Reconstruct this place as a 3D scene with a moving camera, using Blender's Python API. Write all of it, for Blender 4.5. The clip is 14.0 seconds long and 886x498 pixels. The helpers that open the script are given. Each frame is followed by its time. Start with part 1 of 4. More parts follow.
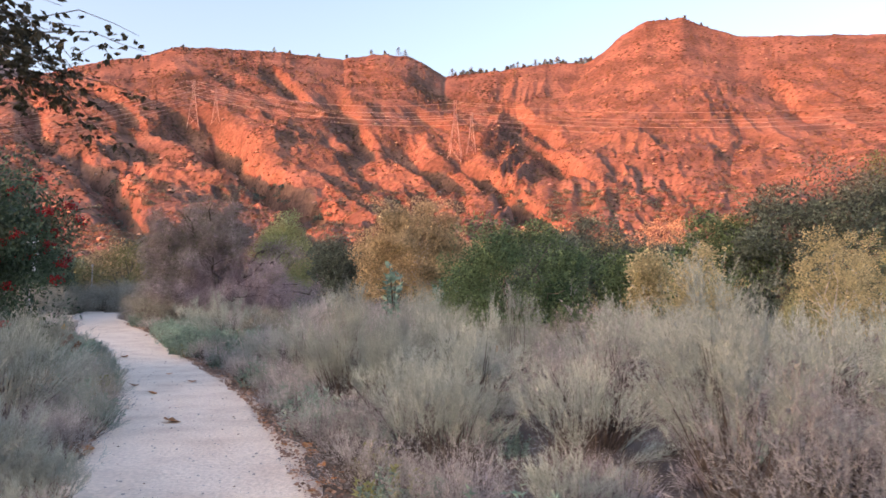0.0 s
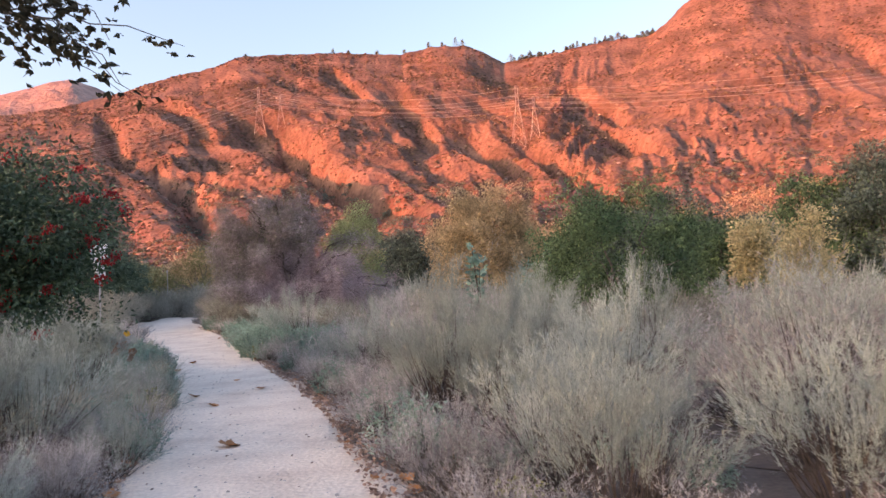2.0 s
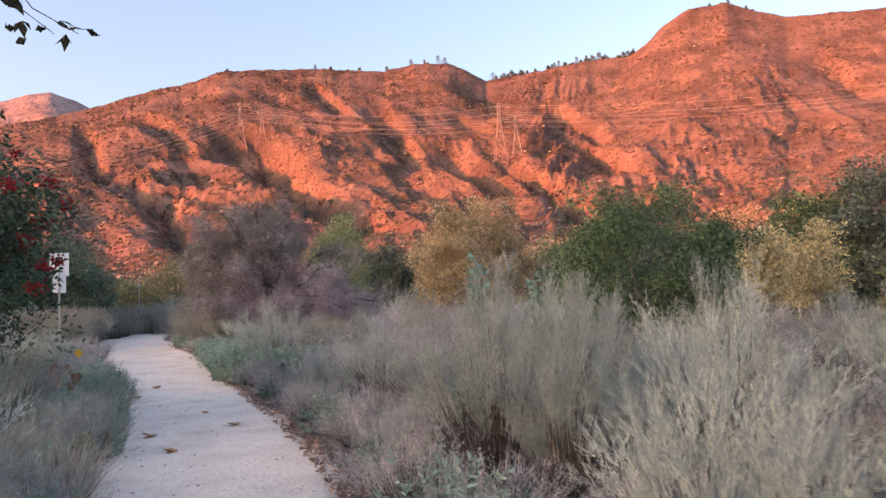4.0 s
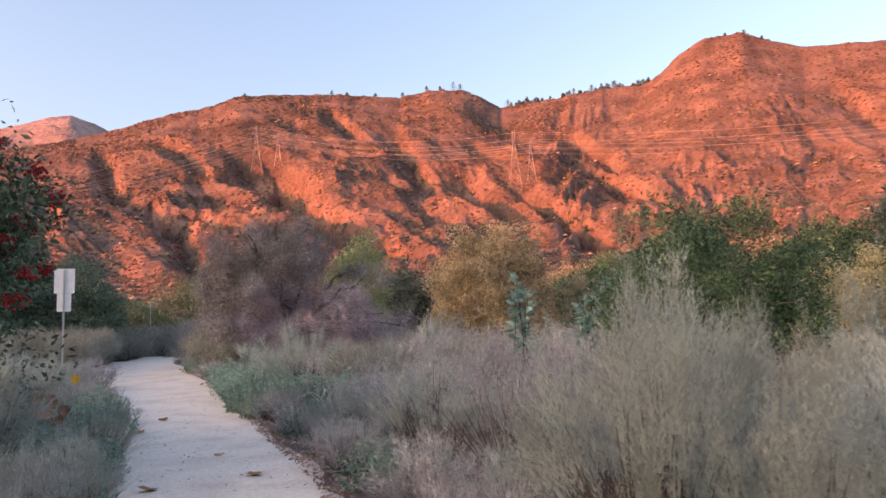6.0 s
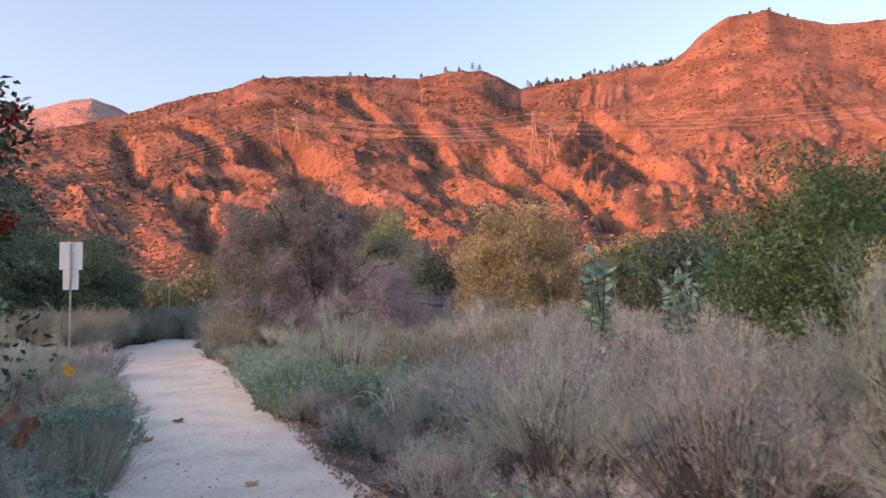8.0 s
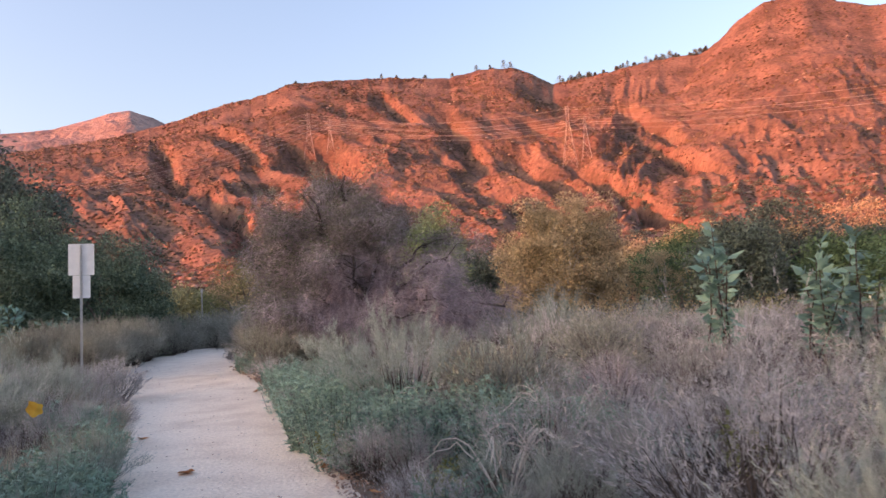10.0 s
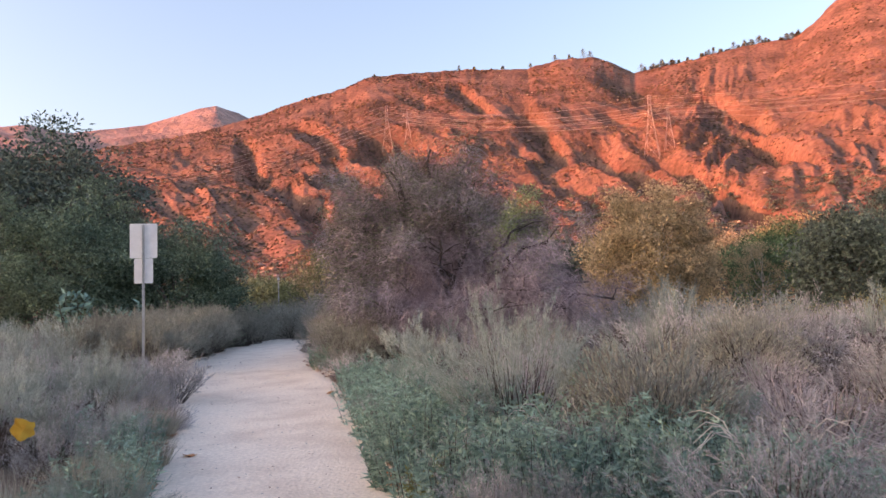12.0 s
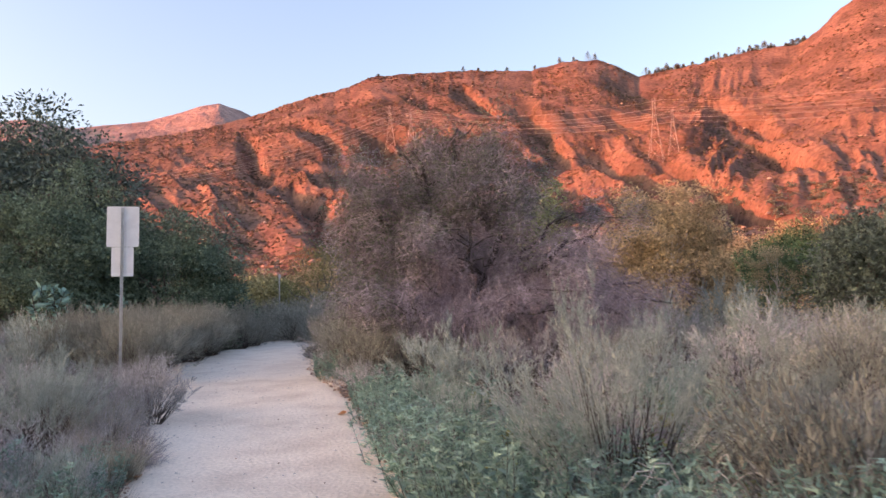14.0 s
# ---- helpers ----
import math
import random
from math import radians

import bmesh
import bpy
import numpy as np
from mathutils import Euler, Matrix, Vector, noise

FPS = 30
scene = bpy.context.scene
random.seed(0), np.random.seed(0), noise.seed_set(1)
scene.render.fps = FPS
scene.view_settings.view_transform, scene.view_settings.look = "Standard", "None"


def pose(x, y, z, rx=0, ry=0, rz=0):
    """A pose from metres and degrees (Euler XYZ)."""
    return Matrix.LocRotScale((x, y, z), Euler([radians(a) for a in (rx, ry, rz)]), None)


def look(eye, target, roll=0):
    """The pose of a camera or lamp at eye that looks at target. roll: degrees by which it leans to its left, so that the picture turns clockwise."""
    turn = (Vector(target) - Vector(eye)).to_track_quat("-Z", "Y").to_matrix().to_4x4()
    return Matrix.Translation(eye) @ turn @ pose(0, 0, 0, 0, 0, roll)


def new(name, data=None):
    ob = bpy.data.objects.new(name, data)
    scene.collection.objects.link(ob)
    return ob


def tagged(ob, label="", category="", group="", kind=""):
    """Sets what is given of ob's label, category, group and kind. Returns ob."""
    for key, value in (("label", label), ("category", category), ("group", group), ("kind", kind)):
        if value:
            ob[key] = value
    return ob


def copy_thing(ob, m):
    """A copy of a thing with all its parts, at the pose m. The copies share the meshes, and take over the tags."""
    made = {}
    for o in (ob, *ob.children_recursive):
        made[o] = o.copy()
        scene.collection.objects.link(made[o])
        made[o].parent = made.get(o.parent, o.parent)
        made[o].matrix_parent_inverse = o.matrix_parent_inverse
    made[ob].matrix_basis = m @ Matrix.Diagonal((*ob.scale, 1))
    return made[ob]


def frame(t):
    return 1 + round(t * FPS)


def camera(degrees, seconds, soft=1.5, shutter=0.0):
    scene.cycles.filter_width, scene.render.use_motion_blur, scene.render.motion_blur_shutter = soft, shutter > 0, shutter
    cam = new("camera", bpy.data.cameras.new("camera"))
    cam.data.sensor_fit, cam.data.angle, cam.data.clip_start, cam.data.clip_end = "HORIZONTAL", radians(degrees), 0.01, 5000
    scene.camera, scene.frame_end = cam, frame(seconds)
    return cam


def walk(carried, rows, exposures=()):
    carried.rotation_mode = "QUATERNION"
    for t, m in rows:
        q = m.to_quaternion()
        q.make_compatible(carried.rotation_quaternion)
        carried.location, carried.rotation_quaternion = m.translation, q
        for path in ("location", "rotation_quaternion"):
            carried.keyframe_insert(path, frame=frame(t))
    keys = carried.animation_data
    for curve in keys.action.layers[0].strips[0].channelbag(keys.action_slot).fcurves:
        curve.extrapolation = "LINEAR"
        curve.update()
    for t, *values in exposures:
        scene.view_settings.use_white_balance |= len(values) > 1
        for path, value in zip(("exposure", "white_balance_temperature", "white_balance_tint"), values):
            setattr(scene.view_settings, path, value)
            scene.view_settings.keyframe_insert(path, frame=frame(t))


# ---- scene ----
cam = camera(61.5, 14.0, 1.5, 0.35)
PATH = [
    (0, (1.275, -2.47, 1.531), (1.3, 7.505, 2.246), 0.4),
    (0.5, (1.126, -1.894, 1.487), (0.886, 8.086, 2.062), 0.9),
    (1, (0.998, -1.312, 1.424), (0.508, 8.653, 2.149), -2.2),
    (1.5, (0.891, -0.729, 1.383), (0.071, 9.211, 2.083), -2.9),
    (2, (0.766, -0.144, 1.378), (-0.149, 9.796, 1.983), -3.0),
    (2.5, (0.599, 0.43, 1.366), (-0.181, 10.37, 2.161), -2.6),
    (2.7, (0.544, 0.655, 1.366), (-0.121, 10.6, 2.156), -2.5),
    (4.8, (-0.24, 2.743, 1.371), (-0.89, 12.683, 2.281), -2.8),
    (5, (-0.315, 2.92, 1.351), (-0.96, 12.84, 2.431), -2.8),
    (5.5, (-0.509, 3.376, 1.374), (-1.079, 13.286, 2.589), -2.4),
    (6, (-0.689, 3.828, 1.38), (-1.489, 13.728, 2.55), -1.9),
    (6.5, (-0.935, 4.358, 1.387), (-1.91, 14.263, 2.352), -0.8),
    (7, (-1.144, 4.91, 1.367), (-2.264, 14.81, 2.192), -0.4),
    (9.3, (-2.653, 8.573, 1.492), (-3.683, 18.453, 2.612), -4.1),
    (9.5, (-2.697, 8.802, 1.479), (-3.867, 18.677, 2.539), -3.9),
    (10, (-2.837, 9.432, 1.523), (-4.362, 19.267, 2.483), -3.1),
    (10.5, (-2.977, 10.035, 1.534), (-4.912, 19.8, 2.444), -3.6),
    (11, (-3.258, 10.665, 1.532), (-5.553, 20.365, 2.332), -4.2),
    (11.5, (-3.519, 11.261, 1.541), (-6.004, 20.916, 2.336), -3.6),
    (12, (-3.748, 11.762, 1.559), (-6.278, 21.392, 2.464), -2.2),
    (12.5, (-4.015, 12.337, 1.58), (-6.4, 22.002, 2.535), -1.9),
    (13, (-4.265, 12.886, 1.611), (-6.61, 22.561, 2.571), -1.2),
    (13.5, (-4.643, 13.438, 1.617), (-6.953, 23.128, 2.497), -0.9),
    (14, (-4.933, 14.002, 1.633), (-7.473, 23.627, 2.553), -1.3),
]
EXPOSURE, SKY_STRENGTH, SHADE_HILL = 2.22, 0.15, 114.0
walk(cam, [(t, look(eye, target, roll)) for t, eye, target, roll in PATH], [(t, EXPOSURE + more, 6950, 30) for t, more in ((0.0, 0.16), (2.7, 0.14), (4.8, 0.0), (9.5, -0.04), (12.0, 0.04), (14.0, 0.06))])

# ---- light: low evening sun behind on one side, clear sky ----
SUN_EL, SUN_AZ = 6.5, 122.0          # degrees; azimuth counted from ahead towards the left
SUN_DIR = Vector((-math.sin(radians(SUN_AZ)) * math.cos(radians(SUN_EL)),
                  math.cos(radians(SUN_AZ)) * math.cos(radians(SUN_EL)), math.sin(radians(SUN_EL))))
world = bpy.data.worlds.new("world")
scene.world = world
world.use_nodes = True
wn = world.node_tree
sky = wn.nodes.new("ShaderNodeTexSky")
sky.sky_type, sky.sun_disc = "NISHITA", False
sky.sun_elevation, sky.sun_rotation = radians(SUN_EL), radians(-SUN_AZ)
sky.air_density, sky.dust_density, sky.ozone_density = 1.0, 4.0, 1.5
wn.links.new(sky.outputs[0], wn.nodes["Background"].inputs[0])
wn.nodes["Background"].inputs[1].default_value = SKY_STRENGTH
sun_data = bpy.data.lights.new("sun", "SUN")
sun_data.energy, sun_data.angle, sun_data.color = 1.9, radians(0.6), (1.0, 0.168, 0.07)
sun = new("sun", sun_data)
sun.matrix_world = look((0, 0, 0), -SUN_DIR)


# ---- materials ----
def material(name, a, b, scale=6.0, rough=0.85, bump=0.0, bump_scale=40.0, island=0.0, each=0.0, clear=0.0, metal=0.0, fine=0.0, pos=(0.35, 0.65), stretch=1.0):
    """Two colours mixed by noise at two scales; island and each vary the value leaf by leaf and thing by thing."""
    m = bpy.data.materials.new(name)
    m.use_nodes = True
    t = m.node_tree
    n, l = t.nodes, t.links
    bs = n["Principled BSDF"]
    bs.inputs["Roughness"].default_value, bs.inputs["Metallic"].default_value = rough, metal
    bs.inputs["Specular IOR Level"].default_value = 0.25
    co = n.new("ShaderNodeTexCoord")
    mp = n.new("ShaderNodeMapping")
    mp.inputs["Scale"].default_value = (1.0, stretch, 1.0)
    l.new(co.outputs["Object"], mp.inputs["Vector"])
    no = n.new("ShaderNodeTexNoise")
    no.inputs["Scale"].default_value, no.inputs["Detail"].default_value = scale, 6.0
    l.new(mp.outputs[0], no.inputs["Vector"])
    ramp = n.new("ShaderNodeMapRange")
    ramp.inputs[1].default_value, ramp.inputs[2].default_value = pos
    l.new(no.outputs[0], ramp.inputs[0])
    mix = n.new("ShaderNodeMix")
    mix.data_type = "RGBA"
    mix.inputs[6].default_value, mix.inputs[7].default_value = (*a, 1), (*b, 1)
    l.new(ramp.outputs[0], mix.inputs[0])
    out = mix.outputs[2]

    def scaled(out, src, low, high):
        r = n.new("ShaderNodeMapRange")
        r.inputs[3].default_value, r.inputs[4].default_value = low, high
        l.new(src, r.inputs[0])
        h = n.new("ShaderNodeVectorMath")
        h.operation = "SCALE"
        l.new(out, h.inputs[0])
        l.new(r.outputs[0], h.inputs["Scale"])
        return h.outputs[0]
    if island:
        out = scaled(out, n.new("ShaderNodeNewGeometry").outputs["Random Per Island"], 1 - island, 1 + island)
    if each:
        out = scaled(out, n.new("ShaderNodeObjectInfo").outputs["Random"], 1 - each, 1 + each)
    if fine or bump:
        nf = n.new("ShaderNodeTexNoise")
        nf.inputs["Scale"].default_value, nf.inputs["Detail"].default_value = bump_scale, 8.0
        l.new(mp.outputs[0], nf.inputs["Vector"])
        if fine:
            out = scaled(out, nf.outputs[0], 1 - fine * 2, 1 + fine * 2)
        if bump:
            bp = n.new("ShaderNodeBump")
            bp.inputs["Strength"].default_value, bp.inputs["Distance"].default_value = bump, 1.0 / bump_scale
            l.new(nf.outputs[0], bp.inputs["Height"])
            l.new(bp.outputs[0], bs.inputs["Normal"])
    l.new(out, bs.inputs["Base Color"])
    if clear:
        tr = n.new("ShaderNodeBsdfTranslucent")
        l.new(out, tr.inputs[0])
        ms = n.new("ShaderNodeMixShader")
        ms.inputs[0].default_value = clear
        l.new(bs.outputs[0], ms.inputs[1])
        l.new(tr.outputs[0], ms.inputs[2])
        l.new(ms.outputs[0], n["Material Output"].inputs[0])
    return m


M = {
    "dirt": material("packed_dirt", (0.66, 0.54, 0.44), (0.82, 0.71, 0.595), 1.3, 0.95, 0.6, 24, fine=0.17, pos=(0.25, 0.55)),
    "soil": material("dry_soil", (0.095, 0.075, 0.064), (0.175, 0.142, 0.12), 0.8, 0.95, 0.5, 25, fine=0.22),
    "mountain": material("hillside_soil", (0.12, 0.072, 0.054), (0.245, 0.142, 0.105), 0.03, 0.95, 0.5, 0.28, fine=0.42, pos=(0.36, 0.70)),
    "scrub": material("hillside_scrub", (0.075, 0.056, 0.038), (0.15, 0.10, 0.06), 0.01, 0.9, island=0.35),
    # far slope: paler than the near one, distance haze mixed into the colour
    "far_slope": material("far_hillside_hazed", (0.24, 0.165, 0.15), (0.40, 0.27, 0.235), 0.012, 0.95, 0.6, 0.05, fine=0.2),
    "pale_rock": material("pale_rock", (0.30, 0.22, 0.17), (0.42, 0.32, 0.25), 0.08, 0.9, island=0.2),
    "sage": material("sage_leaf", (0.27, 0.305, 0.275), (0.43, 0.465, 0.415), 3, 0.9, island=0.22, each=0.25, clear=0.1),
    "dry": material("dry_stem", (0.285, 0.272, 0.275), (0.49, 0.463, 0.455), 3, 0.9, island=0.3, each=0.3, clear=0.05),
    "mauve": material("mauve_twig", (0.30, 0.268, 0.28), (0.49, 0.44, 0.455), 3, 0.9, island=0.35, each=0.15),
    "bare_twig": material("bare_twig", (0.218, 0.178, 0.207), (0.46, 0.385, 0.425), 1.2, 0.9, island=0.45),
    "bare_crown": material("grey_green_leaf", (0.118, 0.129, 0.095), (0.241, 0.246, 0.185), 1.5, 0.8, island=0.4, clear=0.2),
    "mound": material("chamise_leaf", (0.225, 0.225, 0.19), (0.38, 0.37, 0.315), 2, 0.85, island=0.3, each=0.25, clear=0.15),
    "stem": material("woody_stem", (0.055, 0.043, 0.038), (0.115, 0.092, 0.078), 12, 0.9, island=0.25),
    "herb": material("herb_leaf", (0.168, 0.274, 0.218), (0.314, 0.431, 0.353), 4, 0.7, island=0.35, each=0.2, clear=0.25),
    "herb_light": material("yellow_green_leaf", (0.19, 0.21, 0.085), (0.30, 0.30, 0.135), 4, 0.75, island=0.3, each=0.15, clear=0.3),
    "grass": material("dry_grass", (0.333, 0.305, 0.247), (0.483, 0.443, 0.356), 3, 0.9, island=0.35, each=0.15, clear=0.2),
    "toyon": material("glossy_dark_leaf", (0.048, 0.085, 0.055), (0.105, 0.16, 0.095), 2, 0.5, island=0.4, clear=0.15),
    "oak": material("oak_leaf", (0.075, 0.105, 0.088), (0.155, 0.195, 0.155), 1.2, 0.6, island=0.5, clear=0.1),
    "green": material("green_leaf", (0.062, 0.118, 0.062), (0.165, 0.24, 0.115), 0.9, 0.6, island=0.55, clear=0.25),
    "olive": material("olive_leaf", (0.241, 0.253, 0.138), (0.402, 0.385, 0.218), 0.5, 0.75, island=0.35, clear=0.25),
    "yellow": material("autumn_leaf", (0.37, 0.32, 0.18), (0.51, 0.455, 0.275), 0.6, 0.75, island=0.35, clear=0.25),
    "amber": material("amber_leaf", (0.36, 0.285, 0.175), (0.52, 0.415, 0.26), 0.4, 0.75, island=0.4, clear=0.25),
    "bluegreen": material("waxy_blue_leaf", (0.149, 0.27, 0.23), (0.23, 0.368, 0.31), 3, 0.6, island=0.3, clear=0.2),
    "thicket_leaf": material("thicket_leaf", (0.10, 0.155, 0.112), (0.20, 0.262, 0.175), 0.9, 0.65, island=0.5, clear=0.2),
    "light_green": material("light_green_leaf", (0.22, 0.27, 0.13), (0.34, 0.38, 0.20), 0.6, 0.75, island=0.35, clear=0.25),
    "plane_leaf": material("plane_tree_leaf", (0.05, 0.055, 0.04), (0.11, 0.085, 0.045), 2, 0.7, island=0.5, clear=0.2),
    "berry": material("red_berry", (0.27, 0.018, 0.018), (0.42, 0.03, 0.028), 5, 0.4, island=0.25),
    "bark": material("grey_bark", (0.13, 0.11, 0.10), (0.22, 0.19, 0.17), 6, 0.9, 0.4, 30),
    "pale_bark": material("pale_bark", (0.45, 0.42, 0.38), (0.62, 0.58, 0.53), 3, 0.8, 0.2, 30),
    "fallen": material("fallen_leaf", (0.36, 0.15, 0.055), (0.48, 0.25, 0.12), 8, 0.8, island=0.35, each=0.3),
    "yellow_leaf": material("yellow_fallen_leaf", (0.55, 0.27, 0.025), (0.66, 0.38, 0.05), 14, 0.7, clear=0.2),
    "litter": material("crushed_litter", (0.22, 0.13, 0.10), (0.42, 0.29, 0.22), 5, 0.9, island=0.45),
    "red_leaf": material("russet_leaf", (0.24, 0.12, 0.075), (0.36, 0.21, 0.13), 8, 0.8, each=0.25),
    "stone": material("stone", (0.42, 0.37, 0.33), (0.58, 0.53, 0.48), 12, 0.9, 0.3, 40, each=0.2),
    "metal": material("galvanised_steel", (0.42, 0.43, 0.45), (0.52, 0.53, 0.55), 9, 0.45, 0.05, 60, metal=0.6),
    "panel": material("aluminium_sign_back", (0.72, 0.72, 0.74), (0.80, 0.80, 0.82), 5, 0.5, 0.03, 40, fine=0.03),
    "sticker": material("faded_sticker", (0.55, 0.50, 0.50), (0.62, 0.57, 0.57), 30, 0.7),
    "steel_tower": material("weathered_steel", (0.34, 0.29, 0.26), (0.42, 0.36, 0.32), 0.3, 0.7),
    "cable": material("cable_steel", (0.42, 0.36, 0.32), (0.48, 0.42, 0.37), 0.3, 0.6),
}


# ---- mesh helpers ----
def mesh_object(name, verts, faces, mat, smooth=False):
    me = bpy.data.meshes.new(name)
    me.from_pydata([tuple(v) for v in verts] if not isinstance(verts, np.ndarray) else verts.tolist(), [],
                   faces if not isinstance(faces, np.ndarray) else faces.tolist())
    me.materials.append(M[mat])
    if smooth:
        me.polygons.foreach_set("use_smooth", [True] * len(me.polygons))
    me.update()
    return new(name, me)


def part(name, geo, mat, parent, label="", smooth=False):
    ob = mesh_object(name, geo[0], geo[1], mat, smooth)
    ob.parent = parent
    return tagged(ob, label) if label else ob


def join(*geos):
    vs, fs, k = [], [], 0
    for v, f in geos:
        vs.extend(v.tolist() if isinstance(v, np.ndarray) else v)
        fs.extend([[i + k for i in q] for q in (f.tolist() if isinstance(f, np.ndarray) else f)])
        k = len(vs)
    return vs, fs


def unit(a):
    return a / np.maximum(np.linalg.norm(a, axis=-1, keepdims=True), 1e-9)


def leaves(P, D, L, W, rng, belly=0.45):
    """Folded leaf shapes of four corners: base, two sides, tip."""
    n = len(P)
    side = unit(np.cross(D, rng.normal(size=(n, 3))))
    up = np.cross(side, D)
    L, W = np.broadcast_to(L, n)[:, None], np.broadcast_to(W, n)[:, None]
    mid = P + D * L * belly + up * W * 0.18
    v = np.stack([P, mid + side * W / 2, P + D * L, mid - side * W / 2], 1).reshape(-1, 3)
    return v, np.arange(4 * n).reshape(n, 4)


def needles(P, D, L, W, rng):
    """Narrow three-cornered leaves."""
    n = len(P)
    side = unit(np.cross(D, rng.normal(size=(n, 3)))) * np.broadcast_to(W, n)[:, None] / 2
    tip = P + D * np.broadcast_to(L, n)[:, None]
    v = np.stack([P + side, tip, P - side], 1).reshape(-1, 3)
    return v, np.arange(3 * n).reshape(n, 3)


def strands(P, D, L, W, rng, droop=0.3):
    """Thin bent ribbons of two quads and a tip."""
    n = len(P)
    L, W = np.broadcast_to(L, n)[:, None], np.broadcast_to(W, n)[:, None]
    side = unit(np.cross(D, rng.normal(size=(n, 3)))) * W / 2
    d = np.array([0, 0, -1.0]) * droop
    a = P + D * L * 0.5 + d * L * 0.12
    b = P + D * L + d * L * 0.5
    v = np.stack([P - side, P + side, a - side * 0.7, a + side * 0.7, b], 1).reshape(-1, 3)
    k = np.arange(n)[:, None] * 5
    f = [q for i in range(0, 5 * n, 5) for q in ((i, i + 1, i + 3, i + 2), (i + 2, i + 3, i + 4))]
    return v, f


def tube(points, radii, sides=5):
    p = np.asarray(points, float)
    r = np.broadcast_to(radii, len(p))
    vs, fs = [], []
    for i in range(len(p)):
        d = unit(p[min(i + 1, len(p) - 1)] - p[max(i - 1, 0)])
        u = unit(np.cross(d, (0.31, 0.95, 0.1) if abs(d[2]) > 0.8 else (0, 0, 1)))
        w = np.cross(d, u)
        for k in range(sides):
            a = 2 * math.pi * k / sides
            vs.append(p[i] + r[i] * (math.cos(a) * u + math.sin(a) * w))
    for i in range(len(p) - 1):
        for k in range(sides):
            a, b = i * sides + k, i * sides + (k + 1) % sides
            fs.append([a, b, b + sides, a + sides])
    fs.append(list(range(sides))[::-1])
    fs.append([(len(p) - 1) * sides + k for k in range(sides)])
    return vs, fs


def smooth01(v, lo, hi):
    t = np.clip((v - lo) / (hi - lo), 0, 1)
    return t * t * (3 - 2 * t)


def vnoise(x, y, seed=0):
    """Smooth value noise on arrays."""
    xi, yi = np.floor(x).astype(np.int64), np.floor(y).astype(np.int64)
    fx, fy = x - xi, y - yi
    fx, fy = fx * fx * (3 - 2 * fx), fy * fy * (3 - 2 * fy)

    def h(a, b):
        k = (a * 374761393 + b * 668265263 + seed * 974634777) & 0xFFFFFFFF
        k = ((k ^ (k >> 13)) * 1274126177) & 0xFFFFFFFF
        return ((k ^ (k >> 16)) & 0xFFFF) / 65535.0
    return (h(xi, yi) * (1 - fx) + h(xi + 1, yi) * fx) * (1 - fy) + (h(xi, yi + 1) * (1 - fx) + h(xi + 1, yi + 1) * fx) * fy


def fbm(x, y, octaves=4, seed=0, ridged=False):
    s, amp, tot = 0, 1.0, 0
    for o in range(octaves):
        v = vnoise(x * 2 ** o, y * 2 ** o, seed + o)
        s, tot = s + amp * (1 - abs(2 * v - 1) if ridged else v), tot + amp
        amp *= 0.5
    return s / tot


# ---- ground and path ----
LINE = [(7.0, -22.0, 2.0), (3.6, -9.0, 2.0), (1.4, -2.5, 2.0), (-0.7, 3.45, 2.0), (-2.75, 9.1, 2.15), (-5.62, 15.2, 2.35), (-8.3, 20.2, 2.9),
        (-11.3, 25.2, 3.8), (-15.2, 31.0, 5.0), (-16.9, 36.0, 3.0), (-18.4, 40.5, 2.5), (-19.0, 50.0, 2.4), (-16.0, 60.0, 2.4)]
LX, LY, LW = (np.array([row[i] for row in LINE]) for i in range(3))


def path_at(y):
    """Middle and half width of the path at y, smoothly."""
    k = np.clip(np.searchsorted(LY, y) - 1, 0, len(LY) - 2)
    t = np.clip((y - LY[k]) / (LY[k + 1] - LY[k]), 0, 1)
    slope = np.gradient(LX, LY)
    h = LY[k + 1] - LY[k]
    x = ((2 * t ** 3 - 3 * t ** 2 + 1) * LX[k] + (t ** 3 - 2 * t ** 2 + t) * h * slope[k]
         + (-2 * t ** 3 + 3 * t ** 2) * LX[k + 1] + (t ** 3 - t ** 2) * h * slope[k + 1])
    return x, (LW[k] * (1 - t) + LW[k + 1] * t) / 2


def ground_z(x, y):
    x, y = np.asarray(x, float), np.asarray(y, float)
    rise = 0.8 * smooth01(y, 14, 41) * (1 - smooth01(x, -2, 22)) - 0.6 * smooth01(y, 41, 60) * (1 - smooth01(x, -2, 10))
    drop = -1.7 * smooth01(x - 0.12 * y, 6, 20)
    return rise + drop + 0.10 * (fbm(x * 0.35, y * 0.35, 3, 5) - 0.5)


def gz(x, y):
    return float(ground_z(x, y))


